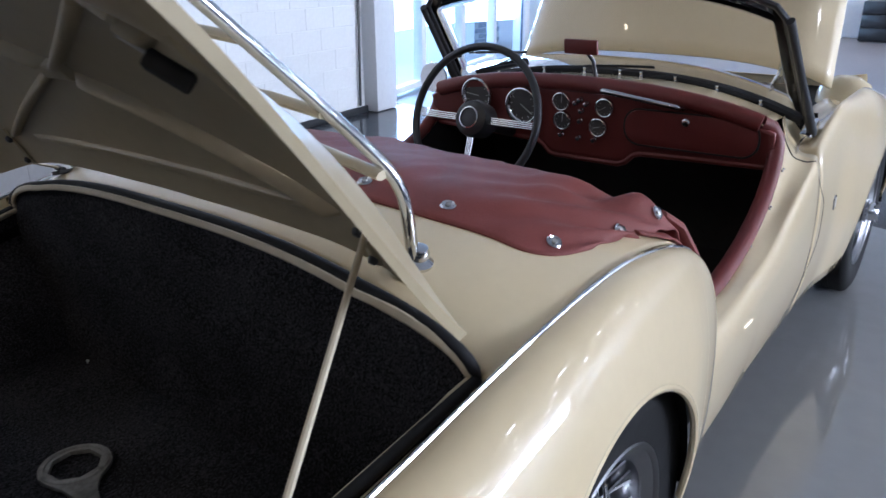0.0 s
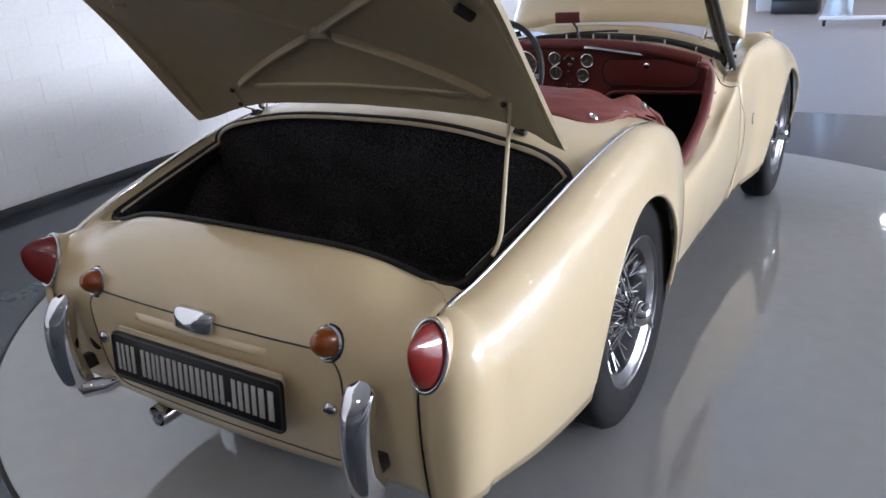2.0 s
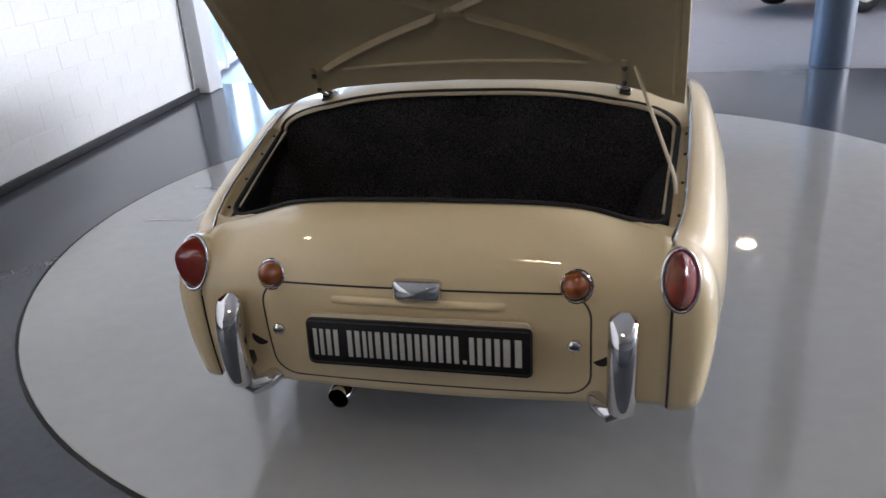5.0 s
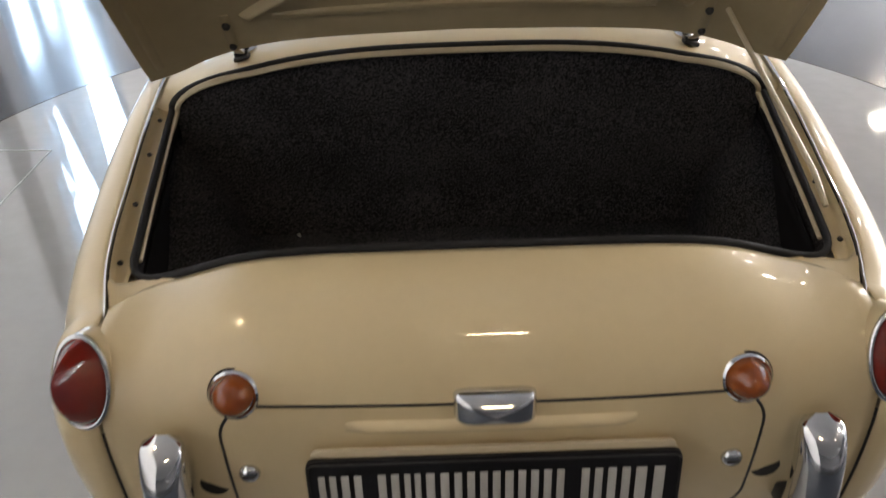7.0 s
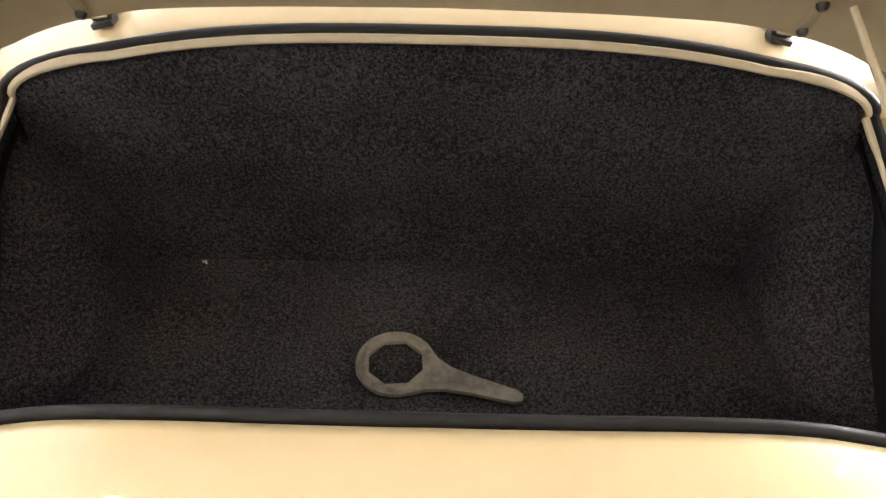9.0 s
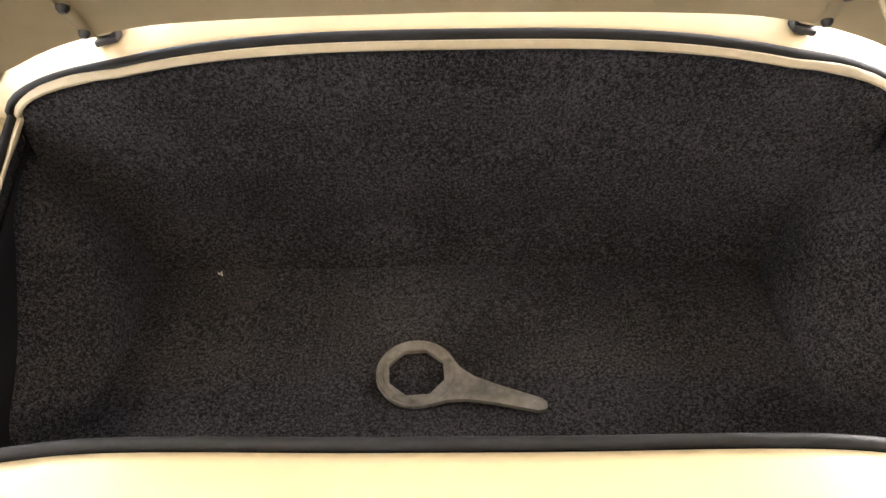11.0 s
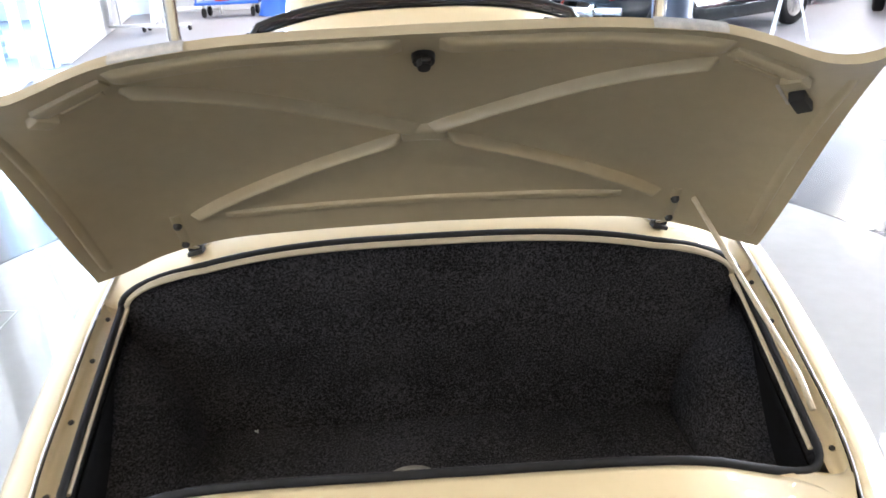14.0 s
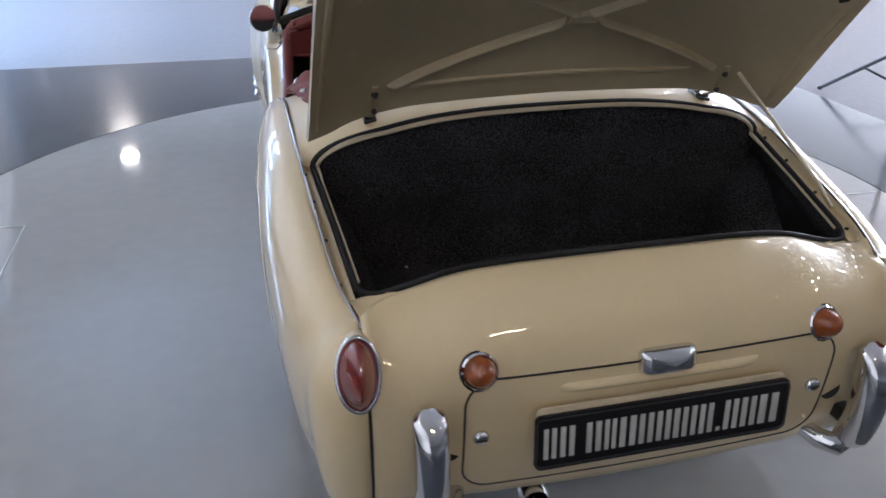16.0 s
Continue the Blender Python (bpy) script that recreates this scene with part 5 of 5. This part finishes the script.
# ---- things of the far hall ----
def parked_car(name, label, paint, m, length=4.3, width=1.62, height=1.22, roof=True, wire=False, tail=True):
    """A low classic car; its nose points along +y of m."""
    ob = new(name)
    tagged(ob, label, "car", "parked classic cars")
    hl = length / 2

    def belt(t):
        return along(t, (0, 0.06, 0.2, 0.45, 0.7, 0.9, 1), (0.56, 0.70, 0.80, 0.80, 0.82, 0.74, 0.55))

    def half(t):
        return width / 2 * along(t, (0, 0.05, 0.15, 0.5, 0.85, 0.96, 1), (0.62, 0.82, 0.96, 1, 0.95, 0.80, 0.55))

    def shell(u, v):
        t, a = u, math.pi * (v * 1.0)
        c, s2 = math.cos(a), math.sin(a)
        ex = lambda q, k: math.copysign(abs(q) ** k, q)
        y = mix(-hl, hl, t)
        low = 0.22 + 0.16 * max(0, abs(2 * t - 1) - 0.86) / 0.14
        for yc in (-hl * 0.60, hl * 0.60):
            d = 1 - ((y - yc) / 0.37) ** 2
            if d > 0:
                low = max(low, 0.30 + 0.36 * math.sqrt(d))
        z = low + (belt(t) - low) * s2**0.6
        return half(t) * ex(c, 0.62), y, z
    body = part("body", grid(shell, 60, 24), paint, ob, "", 50, 0.004)
    if roof:
        def cabin(u, v):
            a = math.pi * v
            t = u
            y = mix(-0.95, 0.55, t)
            h = along(t, (0, 0.25, 0.55, 0.8, 1), (0.0, 0.78, 1.0, 0.9, 0.0)) * (height - 0.78)
            return width * 0.40 * math.copysign(abs(math.cos(a)) ** 0.5, math.cos(a)), y, 0.76 + h * math.sin(a) ** 0.5
        part("roof", grid(cabin, 24, 18), paint, body, "", 50, 0.004)
        for s in (1, -1):
            part("side_window", grid(lambda u, v: (s * (width * 0.40 + 0.004), mix(-0.55, 0.28, u), mix(0.83, height - 0.08, v)), 3, 2), DIAL, body, "", 40, 0.004)
        part("rear_window", grid(lambda u, v: (mix(-0.42, 0.42, u), mix(-0.90, -0.62, v), mix(0.84, height - 0.07, v)), 4, 3), DIAL, body, "", 40, 0.004)
    else:
        part("windscreen", grid(lambda u, v: (mix(-0.55, 0.55, u), mix(0.62, 0.42, v), mix(0.80, 1.10, v)), 6, 3), GLASS, body, "", 40, 0.004).visible_shadow = False
        part("cockpit", box(1.05, 1.1, 0.10, pose(0, -0.15, 0.80), 0.04), DARK, body)
    for e in (1, -1):
        yb = e * (hl + 0.02)
        part("bumper", tube([(x, yb - e * 0.10 * (abs(x) / 0.72) ** 3, 0.46) for x in np.linspace(-0.72, 0.72, 13)], 0.035, 8, flat=1.3), CHROME, ob)
        for s in (1, -1):
            part("overrider", box(0.05, 0.06, 0.14, pose(s * 0.38, yb + e * 0.03, 0.47), 0.018), CHROME, ob)
            if e < 0:
                part("tail_lamp", lathe([(0.045, 0), (0.04, 0.03), (0, 0.045)], pose(s * 0.60, yb + 0.07, 0.62, 90, 0, 0), 14), REDLENS, ob)
            else:
                part("headlamp", lathe([(0.095, -0.04), (0.10, 0.01), (0.085, 0.02), (0.06, 0.035), (0, 0.045)], pose(s * 0.52, yb - 0.08, 0.63, -90, 0, 0), 18), CHROME, ob)
    for s in (1, -1):
        for yc in (-hl * 0.60, hl * 0.60):
            wm = pose(s * (width / 2 - 0.11), yc, 0.32, 0, s * 90, 0)
            tyre = part("wheel", lathe([(0.205, -0.07), (0.26, -0.085), (0.305, -0.07), (0.32, -0.045), (0.32, 0.045), (0.305, 0.07), (0.26, 0.085), (0.205, 0.07)], wm, 32), TYRE, ob)
            part("rim", lathe([(0.21, 0.065), (0.20, 0.075), (0.185, 0.06), (0.17, 0.03), (0.16, -0.03), (0.0, -0.03)] if wire else [(0.21, 0.065), (0.20, 0.075), (0.16, 0.05), (0.12, 0.06), (0.06, 0.075), (0, 0.08)], wm, 28), CHROME if not wire else STEEL, tyre)
            if wire:
                for k in range(20):
                    a, b = 2 * math.pi * k / 20, 2 * math.pi * k / 20 + (0.4 if k % 2 else -0.4)
                    part("spoke", tube([wm @ Vector((0.03 * math.cos(a), 0.03 * math.sin(a), 0.06)), wm @ Vector((0.18 * math.cos(b), 0.18 * math.sin(b), 0.02))], 0.005, 5), CHROME, tyre)
                part("hub_cap", lathe([(0.04, 0.05), (0.045, 0.075), (0.03, 0.09), (0, 0.095)], wm, 16), CHROME, tyre)
    ob.matrix_world = m
    return ob


BLACK_CAR = material("black_car_paint", (0.008, 0.011, 0.014), 0.10, 0, 40, 0.1, 0, 0.15, spec=0.25)
RED_CAR = material("red_car_paint", (0.16, 0.010, 0.010), 0.15, 0, 40, 0.06, 0, 0.3, spec=0.3)
BRIGHT_RED = material("bright_red_paint", (0.34, 0.026, 0.014), 0.15, 0, 40, 0.06, 0, 0.3, spec=0.3)
WHITE_CAR = material("white_car_paint", (0.62, 0.62, 0.60), 0.2, 0, 40, 0.04, 0, 1.0)
BLUE_BIN = material("blue_plastic", (0.02, 0.10, 0.45), 0.45, 0, 40, 0.1)
RED_BIN = material("red_plastic", (0.55, 0.05, 0.03), 0.45, 0, 40, 0.1)
WHITE_BIN = material("white_plastic", (0.7, 0.7, 0.7), 0.5, 0, 40, 0.05)
GREY_DOOR = material("grey_roller_door", (0.42, 0.43, 0.45), 0.5, 0, 30, 0.05)
FOAM = material("pale_polythene", (0.62, 0.66, 0.72), 0.35, 0, 15, 0.1, 0.2)

parked_car("black_sports_car", "black classic coupe with chrome wire wheels on grey floor", BLACK_CAR, pose(3.75, 9.95, 0, 0, 0, -57), 4.4, 1.62, 1.20, True, True)
parked_car("dark_red_coupe", "dark red classic coupe with chrome bumper, seen from behind", RED_CAR, pose(8.3, 11.8, 0, 0, 0, -30), 4.2, 1.6, 1.25, True)
parked_car("bright_red_coupe", "bright red classic coupe parked beside the dark red one", BRIGHT_RED, pose(9.2, 9.6, 0, 0, 0, -40), 4.2, 1.6, 1.25, True)
parked_car("black_saloon", "black prewar style saloon with chrome bumper", BLACK_CAR, pose(6.2, 14.6, 0, 0, 0, 200), 4.4, 1.65, 1.45, True)
parked_car("white_roadster", "white open classic roadster against the far wall", WHITE_CAR, pose(9.6, 15.4, 0, 0, 0, 80), 4.0, 1.55, 1.2, False)
parked_car("small_red_roadster", "small red open roadster with chrome bumper by the far wall", BRIGHT_RED, pose(2.7, 13.5, 0, 0, 0, 150), 3.9, 1.5, 1.15, False)
parked_car("red_roadster", "red open roadster behind the column", RED_CAR, pose(3.4, 15.9, 0, 0, 0, 95), 3.9, 1.5, 1.15, False)

# far wall: roller doors, posts
for k, x in enumerate((-2.0, 1.35, 4.4, 7.5)):
    d = part(f"door_{k + 1}", box(2.0 if k else 1.4, 0.06, 2.6, pose(x, 17.46, 1.3), 0.01), GREY_DOOR)
    tagged(d, "plain grey door in the far wall", "door", kind="structure")
    for z in np.linspace(0.3, 2.4, 6):
        part("panel_line", box(1.9 if k else 1.3, 0.012, 0.02, pose(x, 17.426, z)), STEEL, d)

# workshop trolley with bins, tube rack, rolling stand and display panels
def tube_rack(label, m, w=0.9, d=0.5, h=1.7, mat=None):
    ob = new("steel_rack")
    tagged(ob, label, "rack")
    for x in (-w / 2, w / 2):
        for y in (-d / 2, d / 2):
            part("post", tube([(x, y, 0), (x, y, h)], 0.022, 8), mat or WHITE_METAL, ob)
    for z in (0.15, h * 0.38, h * 0.66, h - 0.03):
        for y in (-d / 2, d / 2):
            part("cross_tube", tube([(-w / 2, y, z), (w / 2, y, z)], 0.018, 8), mat or WHITE_METAL, ob)
        for x in (-w / 2, w / 2):
            part("side_tube", tube([(x, -d / 2, z), (x, d / 2, z)], 0.018, 8), mat or WHITE_METAL, ob)
    ob.matrix_world = m
    return ob


tube_rack("white tubular steel rack on grey floor", pose(-4.75, 16.5, 0, 0, 0, 15), 1.2, 0.6, 1.6)
tube_rack("blue and white tubular rack beside the trolley", pose(-2.0, 16.4, 0, 0, 0, -10), 0.9, 0.5, 1.7, WHITE_METAL)
cart = thing("workshop_trolley", "blue workshop trolley carrying red and white bins", "trolley", at=(-3.78, 15.9, 0))
part("deck", box(1.3, 0.7, 0.06, pose(0, 0, 0.28), 0.01), BLUE_BIN, cart)
part("handle", tube(bend([(-0.62, -0.3, 0.3), (-0.62, -0.3, 1.1), (-0.62, 0.3, 1.1), (-0.62, 0.3, 0.3)]), 0.02, 8), BLUE_BIN, cart)
for x in (-0.5, 0.5):
    for y in (-0.25, 0.25):
        part("castor", lathe([(0.0, -0.03), (0.09, -0.03), (0.10, 0), (0.09, 0.03), (0, 0.03)], pose(x, y, 0.10, 0, 90, 0), 16), RUBBER, cart)
        part("castor_fork", box(0.05, 0.08, 0.16, pose(x, y, 0.19), 0.01), STEEL, cart)
for name, mat, x, sx, sz, lab in (("red_tub", RED_BIN, -0.15, 0.42, 0.45, "red plastic tub on the trolley"), ("white_bucket", WHITE_BIN, 0.42, 0.26, 0.34, "white plastic bucket on the trolley")):
    b = lathe([(sx * 0.36, 0.0), (sx * 0.5, sz), (sx * 0.53, sz), (sx * 0.53, sz - 0.03), (sx * 0.48, sz - 0.03), (sx * 0.34, 0.02), (0, 0.02), (0, 0)], pose(x - 3.78, 15.9, 0.312), 24)
    tagged(part(name, b, mat), lab, "container")
tagged(part("blue_tarpaulin", grid(lambda u, v: (-2.72 + 0.45 * math.cos(2 * math.pi * u) * mix(1, 0.25, v) + 0.05 * noise.noise(Vector((9 * u, 7 * v, 0))), 15.7 + 0.35 * math.sin(2 * math.pi * u) * mix(1, 0.25, v), 1.15 * v), 28, 12, wrap=True), BLUE_BIN, None, "", 70), "crumpled blue sheet heaped on the floor", "sheet")

# glazed steel partition and a leaning panel stand by the white wall
for k, (x, y) in enumerate(((-5.25, 13.6), (-4.45, 13.3))):
    st = thing("panel_stand", "white panel on a wheeled steel stand", "stand", "panel stands", (x, y, 0))
    part("panel", box(0.05, 0.75, 1.9, pose(0, 0, 1.10, 0, 6, 12), 0.008), WHITE_METAL, st)
    part("foot_bar", box(0.85, 0.06, 0.05, pose(0.1, 0, 0.10), 0.01), WHITE_METAL, st)
    part("upright", tube([(0, 0, 0.1), (0, 0, 1.0)], 0.025, 8), WHITE_METAL, st)
    for dx in (-0.3, 0.5):
        part("castor", lathe([(0.0, -0.02), (0.05, -0.02), (0.055, 0), (0.05, 0.02), (0, 0.02)], pose(dx, 0, 0.056, 0, 90, 0), 14), RUBBER, st)
# rolling stand draped in clear film, and a stack of dark crates at the far wall
stand = thing("rolling_stand", "low white rolling stand draped in pale film", "stand", at=(0.35, 11.6, 0))
part("bar", box(0.9, 0.10, 0.05, pose(0, 0, 0.12), 0.01), WHITE_METAL, stand)
part("film", grid(lambda u, v: (mix(-0.42, 0.02, u) + 0.05 * math.sin(7 * v + 4 * u), 0.05 * math.sin(11 * u) + 0.03 * math.sin(5 * v), mix(0.15, 1.7, v)), 20, 14), FOAM, stand, "", 70, 0.006)
part("post", tube([(-0.2, 0, 0.12), (-0.2, 0, 1.8)], 0.02, 8), WHITE_METAL, stand)
for x in (-0.38, 0.38):
    part("castor", lathe([(0.0, -0.02), (0.045, -0.02), (0.05, 0), (0.045, 0.02), (0, 0.02)], pose(x, 0, 0.051, 0, 90, 0), 14), RUBBER, stand)
for k in range(3):
    c = part("crate", box(0.75, 0.5, 0.20, pose(-0.75, 14.1, 0.10 + 0.203 * k), 0.012), BLACK)
    tagged(c, "dark slatted plastic crate in a stack", "crate", "stacked crates")
tagged(part("leaning_board", box(0.5, 0.04, 1.5, pose(-1.25, 14.5, 0.742, -8, 0, 20), 0.01), WHITE_METAL), "white board leaning in the far hall", "board")

# tripod sign beside the black car
tri = thing("tripod_stand", "white folding tripod stand beside the black car", "stand", at=(4.47, 8.6, 0))
for a in (90, 210, 330):
    part("leg", tube([(0.28 * math.cos(radians(a)), 0.28 * math.sin(radians(a)), 0.0), (0, 0, 0.95)], 0.014, 8), WHITE_METAL, tri)
part("board", box(0.42, 0.02, 0.30, pose(0, -0.03, 1.08, -15, 0, 10), 0.005), WHITE_METAL, tri)
easel = thing("light_stand", "black folding stand with low splayed legs on grey floor", "stand", at=(3.32, 2.86, 0))
for a in (-127, -7, 113):
    c, n2 = math.cos(radians(a)), math.sin(radians(a))
    part("leg", tube([(0.56 * c, 0.56 * n2, 0.010), (0.03 * c, 0.03 * n2, 0.40)], 0.012, 8), BLACK, easel)
    part("strut", tube([(0.30 * c, 0.30 * n2, 0.20), (0.02 * c, 0.02 * n2, 0.12)], 0.008, 6), BLACK, easel)
    part("foot", lathe([(0.0, -0.010), (0.016, -0.010), (0.018, 0.006), (0, 0.010)], pose(0.56 * c, 0.56 * n2, 0.011), 12), RUBBER, easel)
part("pole", tube([(0, 0, 0.08), (0, 0, 1.55)], 0.014, 10), BLACK, easel)
part("collar", lathe([(0.014, -0.03), (0.026, -0.03), (0.026, 0.03), (0.014, 0.03)], pose(0, 0, 0.40), 16), BLACK, easel)

# lamp housings at the ceiling
for lx, ly, r in ((-0.4, 10.5, 0.22), (2.4, 11.0, 0.22), (1.2, 15.3, 0.22), (-3.5, 15.0, 0.22), (7.8, 11.7, 0.22), (5.4, -0.8, 0.10), (5.6, -2.4, 0.10), (4.6, -3.4, 0.10), (-2.40, -0.9, 0.10)):
    tagged(part("ceiling_lamp", lathe([(r + 0.02, 0.0), (r + 0.03, 0.05), (r + 0.01, 0.16), (0, 0.16)], pose(lx, ly, 4.14), 24), WHITE_METAL), "round white ceiling lamp", "lamp", "ceiling lamps")
SPOT = glow("square_lamp_diffuser", (0.92, 0.96, 1.0), 100.0)
tagged(part("ceiling_strip", box(1.06, 0.20, 0.06, pose(0.35, -3.3, 4.15), 0.01), WHITE_METAL), "warm ceiling strip light in a white housing", "lamp", "ceiling strips")
for lx in (5.2, 8.0, 11.0):
    for k in range(-1, 7):
        spot = thing("square_lamp", "small square white lamp under the ceiling", "lamp", "rows of square lamps", (lx, 0.2 + 1.5 * k, 4.2))
        part("housing", box(0.32, 0.32, 0.08, pose(0, 0, 0.05), 0.01), WHITE_METAL, spot)
        part("diffuser", box(0.20, 0.20, 0.03, pose(0, 0, -0.004), 0.008), SPOT, spot)

# floor joints on the turntable
JOINT = material("pale_joint_filler", (0.44, 0.44, 0.44), 0.4, 0, 30, 0.1)
for (x0, y0), (x1, y1) in (((-1.68, 1.69), (-1.70, 2.18)), ((-1.70, 2.18), (-1.96, 2.20)), ((-1.68, 1.69), (-1.94, 1.68)), ((1.90, 2.05), (1.90, 1.69)), ((1.90, 1.69), (2.10, 1.68))):
    d = Vector((x1 - x0, y1 - y0, 0))
    tagged(part("trim_floor_joint", box(d.length, 0.006, 0.002, Matrix.Translation(((x0 + x1) / 2, (y0 + y1) / 2, 0.0012)) @ pose(0, 0, 0, 0, 0, math.degrees(math.atan2(d.y, d.x)))), JOINT), "fine pale joint in the turntable floor", "trim", kind="structure")

tagged(part("wall_cable", tube([wallm @ Vector((9.66 + 0.03 * math.sin(1.3 * z), -0.012, z)) for z in np.linspace(0.06, 4.2, 24)], 0.011, 8), BLACK), "black cable running up the white block wall", "cable")

# ---- blocks of the white wall ----
BW, BH, J = 0.335, 0.163, 0.004
block_bm = box(BW - J, 0.008, BH - J, None, 0.003, None, 1)
block_me = bpy.data.meshes.new("block")
block_bm.to_mesh(block_me)
block_bm.free()
block_me.materials.append(WHITE_WALL)
rest = bmesh.new()
made = 0
for row in range(int(4.2 / BH)):
    for col in range(-1, int(wlen / BW) + 1):
        x = (col + 0.5 + (0.5 if row % 2 else 0)) * BW
        if x < BW / 2 or x > wlen - 0.16 - BW / 2:
            continue
        z = 0.07 + (row + 0.5) * BH
        m = wallm @ pose(x, 0.0138 + random.uniform(-0.0006, 0.0006), z)
        if 4.6 < x and row < 14 and made < 300:
            ob = new("block", block_me)
            ob.parent = wall_west
            ob.matrix_basis = m
            made += 1
        else:
            vs = [rest.verts.new(m @ Vector((sx * (BW - J) / 2, -0.004, sz * (BH - J) / 2))) for sx, sz in ((-1, -1), (1, -1), (1, 1), (-1, 1))]
            bk = [rest.verts.new(m @ Vector((sx * (BW - J) / 2, 0.006, sz * (BH - J) / 2))) for sx, sz in ((-1, -1), (1, -1), (1, 1), (-1, 1))]
            rest.faces.new(vs)
            for k in range(4):
                rest.faces.new((vs[k], vs[(k + 1) % 4], bk[(k + 1) % 4], bk[k]))
tagged(part("far_blocks", rest, WHITE_WALL, wall_west, "", 20), kind="stuff")
